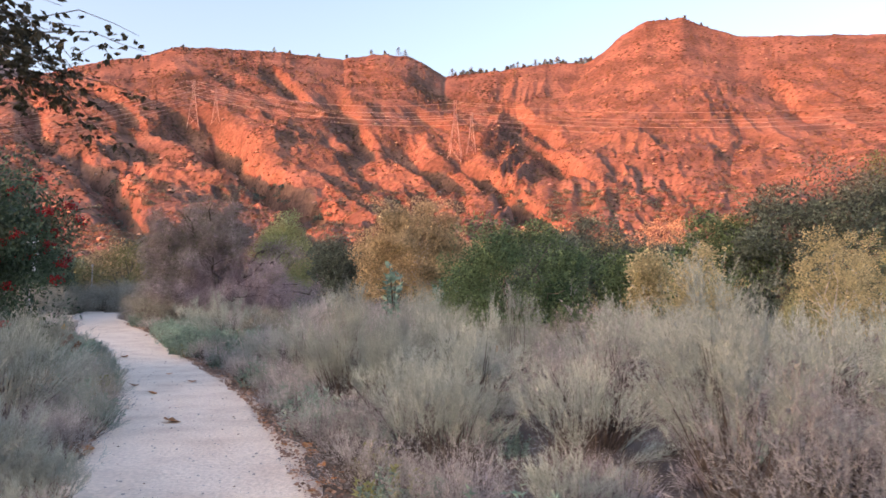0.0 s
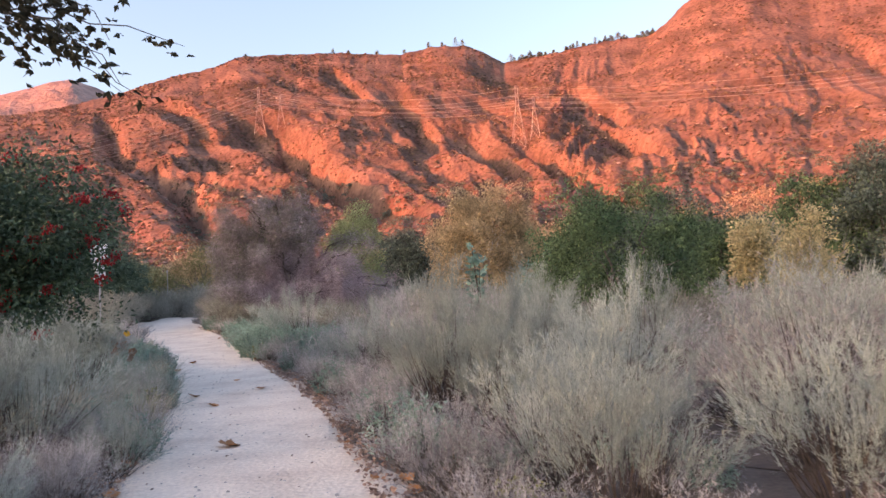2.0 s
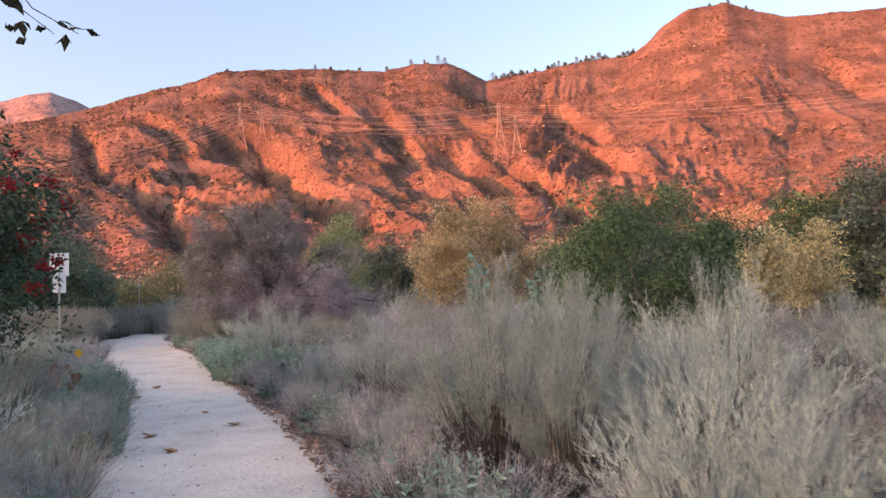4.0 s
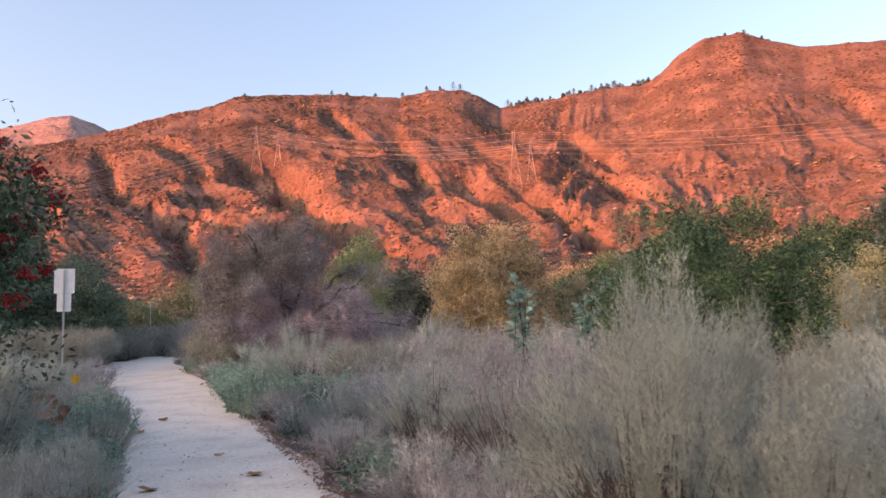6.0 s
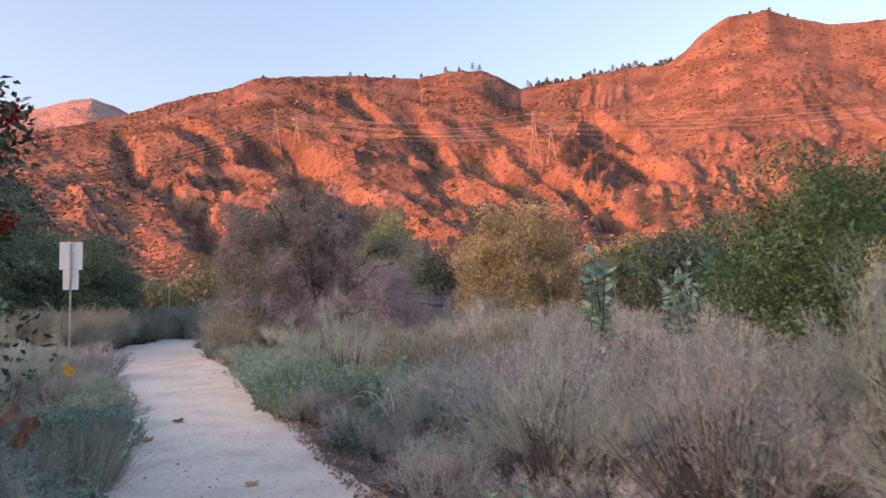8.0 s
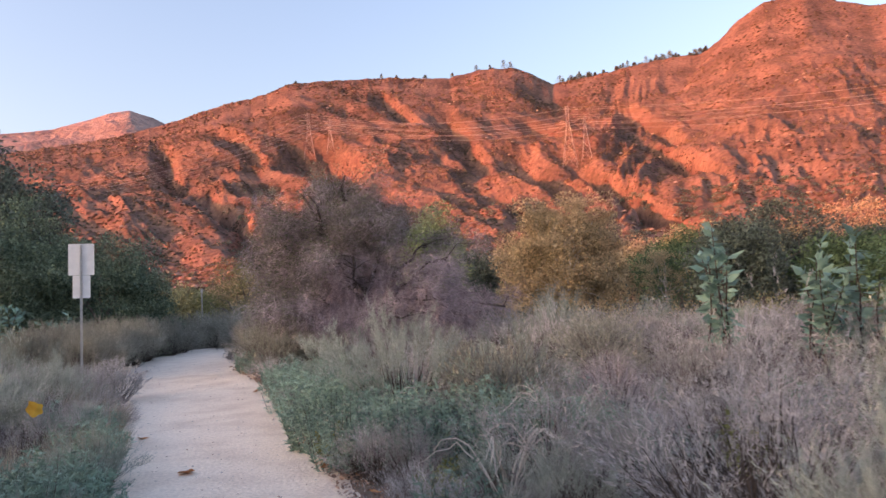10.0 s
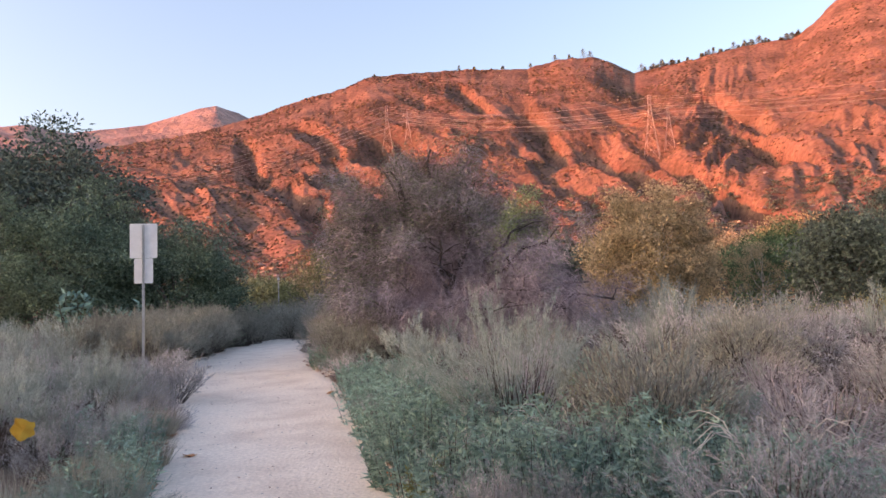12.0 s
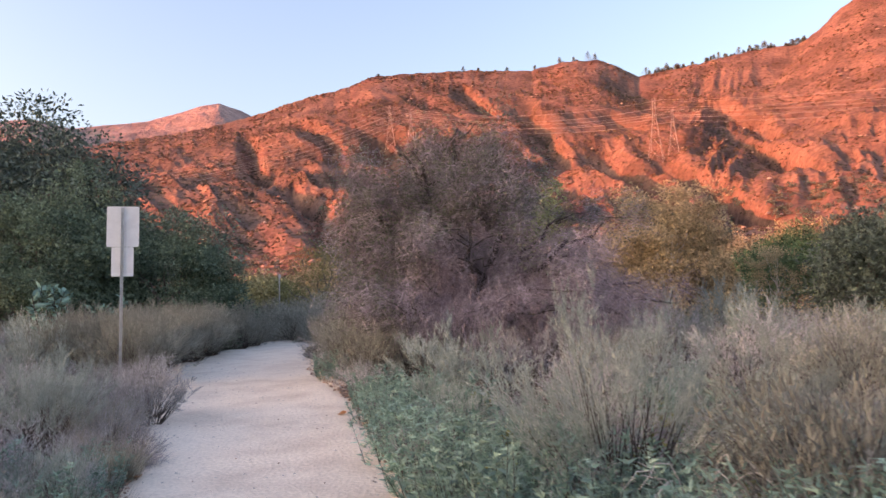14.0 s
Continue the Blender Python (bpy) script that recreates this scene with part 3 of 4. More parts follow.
def field():
    rng = np.random.default_rng(77)
    taken = []

    def free(x, y, r):
        return all((x - a) ** 2 + (y - b) ** 2 > (0.5 * (r + c)) ** 2 for a, b, c in taken)

    def put(kind, x, y, size, r, stretch=1.0):
        taken.append((x, y, r))
        plant(kind, x, y, size, rng, stretch)

    # herbs and litter plants along both edges
    for y in np.arange(1.0, 31, 0.3):
        for side in (-1, 1):
            mid, hw = (float(v) for v in path_at(np.array(y)))
            yy = y + rng.uniform(-0.2, 0.2)
            off = hw + (rng.uniform(0.0, 0.6) if side < 0 or y > 19.3 else rng.uniform(0.3, 0.8))
            u = rng.random()
            green = 0.5 if side < 0 and 10 < y < 20 else 0.75 if (side > 0 and 19.3 < y < 25) else 0.22
            kind = ("grass" if u < 0.5 else "buck") if side < 0 and y > 20 else "herb" if u < green else ("sage" if side < 0 and u < green + 0.3 else "grass" if side < 0 and u < green + 0.42 else ("light" if u > 0.95 else "buck"))
            s = rng.uniform(0.55, 1.0) if kind not in ("buck", "sage") else rng.uniform(0.35, 0.6)
            put(kind, mid + side * off, yy, s, 0.5)
    put("light", 0.99, 2.78, 0.95, 0.3)
    put("sage", 1.0, 5.2, 0.85, 0.9)
    put("sage", 1.3, 4.1, 0.8, 0.9)
    put("tall", 0.0, 7.7, 1.05, 0.7)
    put("tall", 0.7, 8.3, 0.85, 0.7)
    put("tall", 0.5, 7.2, 0.8, 0.7)
    # the field of shrubs beside the path on the open side
    for _ in range(2600):
        y = rng.uniform(0.5, 34)
        mid, hw = (float(v) for v in path_at(np.array(y)))
        off = hw + 0.75 + rng.uniform(0, 1) ** 1.5 * 17
        x = mid + off
        near = off < 3.0
        r = 1.08 if near else 1.3
        if not free(x, y, r) or (x - 3.4) ** 2 + (y - 19.0) ** 2 < 4 or (x + 8) ** 2 + (y - 29.6) ** 2 < 6:
            continue
        u = 0.45 * rng.random() + 0.55 * float(np.clip(fbm(np.array(x * 0.45), np.array(y * 0.45), 2, 91) * 2 - 0.5, 0, 1))
        if y < 12:
            kind = "sage" if u < 0.52 else ("tall" if u < 0.60 else ("buck" if u < 0.88 else "twig"))
        else:
            kind = "buck" if u < 0.5 else ("sage" if u < 0.58 else ("twig" if u < 0.76 else ("mound" if u < 0.95 else "grass")))
            kind = "buck" if kind == "mound" and y < 14 else kind
        size = rng.uniform(0.7, 1.0) if kind == "mound" else rng.uniform(0.7, 1.05) if near else rng.uniform(0.85, 1.35)
        if kind == "tall":
            size *= 0.85
        put(kind, x, y, size, r)
    # small dry growth between the shrubs
    for _ in range(760):
        y = rng.uniform(0.6, 24)
        mid, hw = (float(v) for v in path_at(np.array(y)))
        x = mid + hw + 0.4 + rng.uniform(0, 1) ** 1.4 * 9
        if free(x, y, 0.12):
            put(("twig", "buck", "grass", "herb", "sage")[int(rng.integers(5))], x, y, rng.uniform(0.38, 0.62), 0.4)
    for y in np.arange(13.8, 18.6, 0.34):
        mid, hw = (float(v) for v in path_at(np.array(y)))
        put("herb", mid - hw - rng.uniform(0.15, 0.45), y, rng.uniform(0.6, 1.15), 0.3)
    for y in np.arange(21.0, 31.0, 0.45):
        mid, hw = (float(v) for v in path_at(np.array(y)))
        put("buck" if rng.random() < 0.7 else "twig", mid - hw + rng.uniform(-0.5, 0.15), y, rng.uniform(0.5, 0.8), 0.4)
    # a lush patch of herbs on the open side
    for _ in range(58):
        y = rng.uniform(16.8, 22)
        mid, hw = (float(v) for v in path_at(np.array(y)))
        put("light" if rng.random() < 0.12 else "herb", mid + hw + 0.1 + 2.9 * rng.uniform(0, 1) ** 1.3, y, rng.uniform(0.85, 1.3), 0.3)
    # broad bands of herb on both sides further on
    for _ in range(62):
        side = -1 if rng.random() < 0.3 else 1
        y = rng.uniform(11, 19.5) if side < 0 else rng.uniform(19.0, 25)
        mid, hw = (float(v) for v in path_at(np.array(y)))
        put("herb", mid + side * (hw + 0.15 + rng.uniform(0, 1.2)), y, rng.uniform(0.7, 1.2), 0.3)
    for _ in range(20):
        y = rng.uniform(16.5, 25)
        mid, hw = (float(v) for v in path_at(np.array(y)))
        put("light" if rng.random() < 0.15 else "herb", mid + hw + rng.uniform(1.2, 5.5), y, rng.uniform(0.9, 1.35), 0.3)
    # the bank on the other side
    for _ in range(2600):
        y = rng.uniform(3, 40)
        mid, hw = (float(v) for v in path_at(np.array(y)))
        off = hw + 0.45 + rng.uniform(0, 1) ** 1.3 * 9
        x = mid - off
        if not free(x, y, 0.7) or (x + 8.0) ** 2 + (y - 11.8) ** 2 < 2.2:
            continue
        u = rng.random()
        kind = ("grass" if u < 0.42 else "sage" if u < 0.78 else "herb") if y < 13 else ("buck" if u < 0.4 else "twig" if u < 0.55 else "sage" if u < 0.75 else "grass")
        put(kind, x, y, rng.uniform(0.75, 1.15) if y < 11 else (rng.uniform(0.5, 0.9) if off < hw + 2 else rng.uniform(0.8, 1.15)), 0.7)
    # chamise along the bank below the dense bushes
    for y in np.arange(27.2, 39.0, 0.4):
        edge = float(np.interp(y, (27, 31, 35, 39), (-14.7, -16.5, -17.6, -18.7)))
        for deep in (0.0, 1.3):
            put("broom", edge - deep - rng.uniform(0, 1.2), y, rng.uniform(0.8, 1.15), 0.8)
    for x, y, size in ((-10.9, 29.0, 0.95), (-10.0, 27.6, 0.85), (-11.9, 31.0, 0.9), (-9.6, 28.9, 0.9), (-12.6, 32.6, 0.95)):
        put("broom", x, y, size, 0.8)
    # shrubs that close the path's far end
    for x, y, s in ((-19.8, 33.2, 1.1), (-20.8, 35.0, 1.2), (-21.5, 37.5, 1.3), (-18.6, 31.4, 0.9), (-13.4, 35.8, 1.1), (-14.5, 38.2, 1.2), (-12.5, 33.0, 1.0),
                    (-22, 41, 1.3), (-16.5, 41.5, 1.4), (-18.2, 44, 1.5), (-20.3, 45, 1.5), (-22.5, 44, 1.4), (-14.5, 43, 1.4)):
        put("mound", x, y, s, 0.9)
    for x, y, s in ((-20.6, 34.0, 0.95), (-19.2, 32.4, 0.8), (-21.8, 36.0, 1.1), (-22.6, 38.6, 1.2), (-12.9, 34.4, 0.9), (-13.8, 36.7, 1.0), (-15.2, 39.6, 1.2), (-17.2, 42.6, 1.25), (-19.3, 42.9, 1.25), (-21.0, 41.2, 1.3),
                    (-11.6, 31.4, 0.8), (-10.2, 29.8, 0.75), (-18.3, 29.8, 0.7), (-23.5, 33.5, 1.1), (-25, 31.5, 1.0), (-27, 33, 1.1), (-22.5, 30.5, 0.8), (-9.5, 28.5, 0.8), (-19.0, 46.5, 1.5), (-23, 47, 1.5), (-15.5, 46, 1.4)):
        put("mound", x, y, s, 0.9)


field()


# ---- trees ----
def limb(a, b, r0, r1, rng, wob=0.12, n=6, sag=0.0):
    a, b = np.asarray(a, float), np.asarray(b, float)
    t = np.linspace(0, 1, n)[:, None]
    ln = np.linalg.norm(b - a)
    p = a + (b - a) * t + rng.normal(0, wob * ln / n, (n, 3)) * np.sin(math.pi * t) + np.array([0, 0, 1.0]) * sag * ln * np.sin(math.pi * t)
    return tube(p, np.linspace(r0, r1, n), 6)


def crown_points(rng, n, radii, centre, lumps, hollow=0.55):
    d = dirs(n, rng, -0.9, 1.0)
    wide = np.where(d[:, 2:3] < 0, np.sqrt(np.maximum(1 - d[:, 2:3] ** 2, 0.05)) ** -0.75, 1.0)
    d = d * np.concatenate([wide, wide, np.ones_like(wide)], 1)
    r = rng.uniform(hollow, 1.0, n)[:, None]
    lump = 1 + lumps * (np.sin(d[:, 0:1] * 5 + 1.3) * np.sin(d[:, 1:2] * 4 + 0.4) + 0.7 * np.sin(d[:, 2:3] * 6 + d[:, 0:1] * 7))
    return np.asarray(centre) + d * r * lump * np.asarray(radii)


def tree(name, x, y, label, category, height, width, crown_low, leaf_mat, bark="bark", clumps=70, per=130, leaf=0.09, clump=0.42,
         seed=0, group="", trunk_r=0.12, lumps=0.15, hollow=0.5, deep=None, visible=14, up=0.0, z=None, lean=0.0):
    rng = np.random.default_rng(seed)
    e = thing(name, x, y, label, category, group, z)
    cz, rz = (height + crown_low) / 2, (height - crown_low) / 2
    radii = (width / 2 - clump * 0.6, (deep or width) / 2 - clump * 0.6, rz - clump * 0.5)
    C = crown_points(rng, clumps, radii, (0, 0, cz), lumps, hollow)
    C[:, 0] += lean * smooth01(C[:, 2], 2.1, 3.0)
    fork = np.array([rng.normal(0, 0.1), rng.normal(0, 0.1), max(crown_low * 0.9, 0.25 * height)])
    geo = [limb((0, 0, -0.3), fork, trunk_r * 1.25, trunk_r * 0.8, rng)]
    for k in rng.permutation(clumps)[:visible]:
        geo.append(limb(fork, C[k], trunk_r * 0.55, trunk_r * 0.08, rng, 0.3, 7, 0.05))
    part("trunk", geo[0], bark, e, smooth=True)
    for g in geo[1:]:
        part("limb", g, bark, e, smooth=True)
    n = clumps * per
    i = np.repeat(np.arange(clumps), per)
    g = rng.normal(0, 1, (n, 3))
    off = unit(g) * (rng.uniform(0, 1, n) ** 0.45)[:, None] * clump * np.array([1.15, 1.15, 0.8]) * rng.uniform(0.6, 1.3, clumps)[i][:, None]
    D = unit(unit(off) + rng.normal(0, 0.7, (n, 3)) + np.array([0, 0, up]))
    part("crown", leaves(C[i] + off, D, leaf * rng.uniform(0.7, 1.5, n), leaf * 0.5 * rng.uniform(0.7, 1.4, n), rng), leaf_mat, e)
    return e, C, rng


def berry_bush():
    e, C, rng = tree("toyon_bush", -8.32, 11.2, "dark green toyon bush with clusters of red berries", "bush", 4.4, 5.0, 0.0, "toyon", clumps=250, per=230,
                     leaf=0.085, clump=0.55, hollow=0.3, seed=5, trunk_r=0.1, lean=0.65, lumps=0.08)
    pick = sorted((c for c in C if c[0] > 0.0), key=lambda c: -(c[0] - 0.4 * c[1]))
    for c in pick[:70:2]:
        c = c + unit(c - np.array([0, 0, 2.2])) * 0.5
        n = 46
        q = c + rng.normal(0, 0.06, (n, 3)) * np.array([1, 1, 0.7])
        o = np.array([(1, 0, 0), (-1, 0, 0), (0, 1, 0), (0, -1, 0), (0, 0, 1), (0, 0, -1)]) * 0.023
        v = (q[:, None] + o[None]).reshape(-1, 3)
        tri = np.array([(0, 2, 4), (2, 1, 4), (1, 3, 4), (3, 0, 4), (2, 0, 5), (1, 2, 5), (3, 1, 5), (0, 3, 5)])
        f = (np.arange(n)[:, None, None] * 6 + tri[None]).reshape(-1, 3)
        tagged(part("fruit_head", (v, f), "berry", e, "head of bright red berries", smooth=True), kind="stuff")


berry_bush()


def twig_tree():
    """The half-bare mauve tree with hanging twigs."""
    x, y = -8.3, 29.6
    rng = np.random.default_rng(8)
    e = thing("bare_tree", x, y, "half-bare mauve-grey tree with drooping tangled twigs", "tree")
    e.scale = (0.9, 0.9, 0.88)
    main = [((-1.6, 0.3, 4.4), 0.09), ((-0.4, 0, 6.0), 0.09), ((0.9, -0.3, 4.9), 0.09), ((2.8, -0.4, 3.1), 0.08), ((-2.8, -0.4, 3.2), 0.07), ((1.9, 0.8, 3.7), 0.07), ((3.7, 0.5, 2.0), 0.06),
            ((0.2, -1.6, 3.2), 0.07), ((-1.2, -1.2, 5.2), 0.06), ((-1.1, 0.3, 5.7), 0.06), ((0.7, 0.3, 5.6), 0.06), ((-2.4, 0.1, 4.4), 0.06), ((-2.2, -0.9, 1.9), 0.05), ((2.2, -1.2, 1.8), 0.05), ((4.4, 0.0, 1.5), 0.05), ((-0.6, -1.4, 1.8), 0.05), ((-2.5, 0.2, 5.0), 0.06), ((-1.8, -0.6, 5.5), 0.06), ((-3.1, 0.3, 4.0), 0.05), ((-2.7, -0.8, 4.3), 0.05), ((0.6, -1.8, 1.5), 0.05), ((-1.4, -1.7, 1.4), 0.05), ((1.6, -1.7, 1.3), 0.05), ((3.3, -0.9, 1.3), 0.05)]
    geo = [limb((0.1, 0, -0.3), (0.0, 0, 1.0), 0.2, 0.15, rng)]
    tips = []
    for p, r in main:
        geo.append(limb((0, 0, 0.9), p, r * 1.25, 0.03, rng, 0.35, 8, 0.1))
        for _ in range(9):
            t = rng.uniform(0.45, 1.0)
            b = np.array([0, 0, 0.9]) * (1 - t) + np.array(p) * t
            q = b + dirs(1, rng, -0.3, 0.8)[0] * rng.uniform(0.5, 1.2) * np.array([1.1, 1.0, 0.8])
            geo.append(limb(b, q, 0.022, 0.006, rng, 0.4, 5, 0.08))
            tips.append(q)
    part("trunk", geo[0], "bark", e, smooth=True)
    for g in geo[1:]:
        part("limb", g, "stem", e, smooth=True)
    tips = np.array(tips)
    n = 84000
    i = rng.integers(len(tips), size=n)
    P = tips[i] + rng.normal(0, 0.23, (n, 3))
    P[:, 2] = np.minimum(P[:, 2], 6.1 - rng.uniform(0, 0.6, n))
    inner = rng.random(n) < 0.25
    P[inner] = np.array([0, 0, 1.8]) + (P[inner] - np.array([0, 0, 1.8])) * rng.uniform(0.4, 0.9, (int(inner.sum()), 1))
    low = P[:, 2] < 0.1
    P[low, 2] = 0.1 + rng.uniform(0, 0.5, low.sum())
    D = unit(rng.normal(0, 1, (n, 3)) + unit(P - np.array([0, 0, 2.0])) * 0.7)
    tagged(part("twig_tangle", strands(P, D, rng.uniform(0.15, 0.55, n), rng.uniform(0.007, 0.014, n), rng, 0.9), "bare_twig", e, "fine mauve twigs"), kind="stuff")
    k = tips[(tips[:, 2] > 3.1) | (tips[:, 0] < -1.2)]
    m = 46000
    i = rng.integers(len(k), size=m)
    part("crown", leaves(k[i] + rng.normal(0, 0.29, (m, 3)), dirs(m, rng, -0.5, 0.8), rng.uniform(0.05, 0.12, m), rng.uniform(0.025, 0.045, m), rng), "bare_crown", e, "sparse olive leaves")


twig_tree()


def branch_tree():
    """Plane tree beside the path whose branch hangs over the view."""
    x, y = -7.6, 4.1
    rng = np.random.default_rng(21)
    e = thing("plane_tree", x, y, "plane tree with a branch of browning leaves over the trail", "tree")
    geo = [limb((0, 0, -0.3), (0.3, 0.2, 3.6), 0.2, 0.14, rng), limb((0.3, 0.2, 3.5), (-1.5, -0.8, 7.0), 0.12, 0.03, rng, 0.2)]
    P = []
    stems = [((0.3, 0.2, 3.4), (3.7, 2.4, 5.0), 0.07), ((0.3, 0.2, 3.2), (3.3, 3.2, 4.6), 0.06), ((0.3, 0.2, 3.6), (3.1, 1.4, 5.4), 0.06), ((0.3, 0.2, 3.3), (3.9, 2.9, 4.9), 0.06)]
    for a, b, r in stems:
        geo.append(limb(a, b, r, 0.018, rng, 0.2, 8, 0.12))
        for _ in range(18):
            t = rng.uniform(0.5, 1.0)
            s = np.array(a) * (1 - t) + np.array(b) * t + np.array([0, 0, 0.12 * 3 * math.sin(math.pi * t)])
            q = s + np.array([rng.uniform(0.1, 1.9), rng.uniform(-0.7, 0.9), rng.uniform(-1.1, 0.35)])
            geo.append(limb(s, q, 0.012, 0.003, rng, 0.3, 6, 0.08))
            for u in np.linspace(0.25, 1, 15):
                P.append(s * (1 - u) + q * u + rng.normal(0, 0.08, 3))
    part("trunk", geo[0], "bark", e, smooth=True)
    for g in geo[1:]:
        part("limb", g, "bark", e, smooth=True)
    P = np.array(P)
    n = len(P)
    fan = []
    D = unit(np.stack([rng.normal(0.3, 0.7, n), rng.normal(0, 0.7, n), rng.normal(-0.5, 0.4, n)], -1))
    for turn in (-0.75, 0.0, 0.75):
        side = unit(np.cross(D, np.array([0, 0, 1.0])))
        fan.append(leaves(P, unit(D + side * turn), 0.125 * rng.uniform(0.7, 1.25, n) * (1 if turn == 0 else 0.8), 0.06, rng))
    part("crown", join(*fan), "plane_leaf", e, "dark lobed leaves turning brown")


branch_tree()


def pole_plant(x, y, h, seed):
    """Tree tobacco: a tall stem with broad waxy leaves."""
    rng = np.random.default_rng(seed)
    e = thing("tree_tobacco", x, y, "tall tree tobacco plant with broad waxy blue-green leaves", "plant", "tree tobacco plants")
    st, P, D = [], [], []
    for k in range(6):
        b = np.array([rng.normal(0, 0.12), rng.normal(0, 0.12), -0.1])
        t = np.array([rng.normal(0, 0.3), rng.normal(0, 0.3), h * rng.uniform(0.75, 1.0)])
        st.append(limb(b, t, 0.02, 0.006, rng, 0.1))
        for u in np.linspace(0.35, 1, 26):
            P.append(b * (1 - u) + t * u)
            D.append(dirs(1, rng, -0.25, 0.5)[0] + np.array([0, 0, 0.6 * (u > 0.9)]))
    [part("stem", g, "stem", e, smooth=True) for g in st]
    n = len(P)
    part("foliage", leaves(np.array(P), unit(np.array(D)), rng.uniform(0.16, 0.34, n), rng.uniform(0.09, 0.17, n), rng, 0.4), "bluegreen", e)


for row in ((-0.3, 22.2, 2.7, 1), (2.06, 23.1, 2.6, 2), (1.15, 22.4, 2.0, 3), (-20.6, 31.0, 2.2, 4), (-19.4, 32.0, 1.8, 5)):
    pole_plant(*row)

tree("green_bush", 3.4, 19.2, "rounded bright green leafy bush in the field", "bush", 3.95, 4.9, 0.1, "green", clumps=210, per=170, leaf=0.08, clump=0.42, seed=31, trunk_r=0.08)
tree("oak_tree", -30.5, 39.5, "large dark evergreen oak at the trail side", "tree", 10.0, 13.0, 0.0, "oak", clumps=240, per=230, leaf=0.19, clump=1.2, seed=32, trunk_r=0.35)
tree("oak_tree", -39.5, 42.0, "large dark evergreen oak at the trail side", "tree", 12.5, 11.0, 0.6, "oak", clumps=200, per=200, leaf=0.19, clump=1.2, seed=33, trunk_r=0.35)
tree("leafy_bush", -21.2, 37.2, "dense green bush below the oak", "bush", 5.2, 6.2, -0.6, "thicket_leaf", clumps=190, per=210, leaf=0.11, clump=0.62, seed=34, trunk_r=0.1)
tree("leafy_bush", -24.5, 35.2, "dense green bush below the oak", "bush", 6.6, 7.0, 0.0, "thicket_leaf", clumps=190, per=200, leaf=0.12, clump=0.65, seed=44, trunk_r=0.1)
tree("leafy_bush", -30.0, 35.0, "dense green bush below the oak", "bush", 4.0, 7.0, 0.0, "thicket_leaf", clumps=110, per=200, leaf=0.12, clump=0.65, seed=45, trunk_r=0.1)
tree("willow_bush", -20.2, 48.5, "pale yellow-green willow bush", "bush", 5.4, 5.6, 0.0, "herb_light", clumps=70, per=110, leaf=0.1, clump=0.6, seed=35)
tree("willow_bush", -12.0, 40.0, "small yellow-green bush beside the bare tree", "bush", 3.0, 3.4, 0.1, "olive", clumps=60, per=110, leaf=0.09, clump=0.5, seed=36)
tree("willow_tree", -9.2, 46.0, "light green willow behind the bare tree", "tree", 7.0, 4.8, 0.4, "light_green", clumps=80, per=190, leaf=0.13, clump=0.75, seed=37, lumps=0.25)
tree("sycamore", -2.7, 95.0, "sycamore with thinning amber and olive leaves", "tree", 14.8, 15.5, 0.5, "amber", "pale_bark", 210, 190, 0.32, 1.35, 38, trunk_r=0.3, lumps=0.2, visible=34)
for i, (x, y, h, w, mat) in enumerate(((15.5, 39.0, 5.4, 3.3, "yellow"), (25.5, 66.0, 7.2, 6.5, "yellow"), (34.0, 64.0, 6.5, 6.0, "olive"), (30.0, 50.0, 8.6, 5.0, "yellow"),
                                        (35.0, 55.0, 9.5, 6.0, "yellow"), (41.0, 58.0, 10.5, 8.0, "olive"), (9.6, 103.0, 9.6, 6.6, "amber"), (11.6, 34.5, 4.3, 2.3, "yellow"), (25.0, 46.0, 3.6, 4.5, "olive"), (23.2, 39.5, 8.2, 4.6, "yellow"))):
    tree("young_cottonwood", x, y, "young cottonwood with pale yellow autumn leaves" if mat == "yellow" else "young cottonwood with fading leaves", "tree", h, w, 0.5, mat, "pale_bark",
         60, 90, 0.16, 0.62, 50 + i, "young cottonwoods in the wash", 0.11, 0.2, visible=10)
for i, (x, y, h, w) in enumerate(((13, 112, 12, 13), (19, 96, 13.5, 15), (29, 98, 13.5, 15), (30, 74, 13.2, 12), (35, 71, 16.0, 12), (42, 70, 18.5, 14), (49, 74, 19.5, 15), (-14.5, 104, 11, 10), (14, 85, 10, 9),
                                  (24, 84, 9.5, 11), (34, 84, 10.5, 12))):
    tree("woodland_oak", x, y, "dark green oak in the woodland edge", "tree", h, w, 0.3, "oak" if i % 3 else "green", clumps=100, per=140, leaf=0.36, clump=1.6, seed=70 + i, group="woodland edge", trunk_r=0.3)
for i, (x, y, h, w) in enumerate(((30, 126, 16, 16), (41, 128, 19, 18), (53, 126, 19, 17), (8, 140, 15, 14), (-8, 145, 16, 14), (-22, 120, 10, 10), (20, 150, 18, 16), (2, 128, 13, 12), (-57, 110, 9, 10), (-49, 114, 10, 11), (-66, 108, 9, 10), (-40, 118, 9, 10))):
    tree("hillside_tree", x, y, "dry amber and olive tree at the foot of the mountain", "tree", h, w, 0.3, ("olive", "amber")[i % 2], clumps=80, per=100, leaf=0.48, clump=1.9, seed=90 + i, group="trees at the mountain foot", trunk_r=0.25)


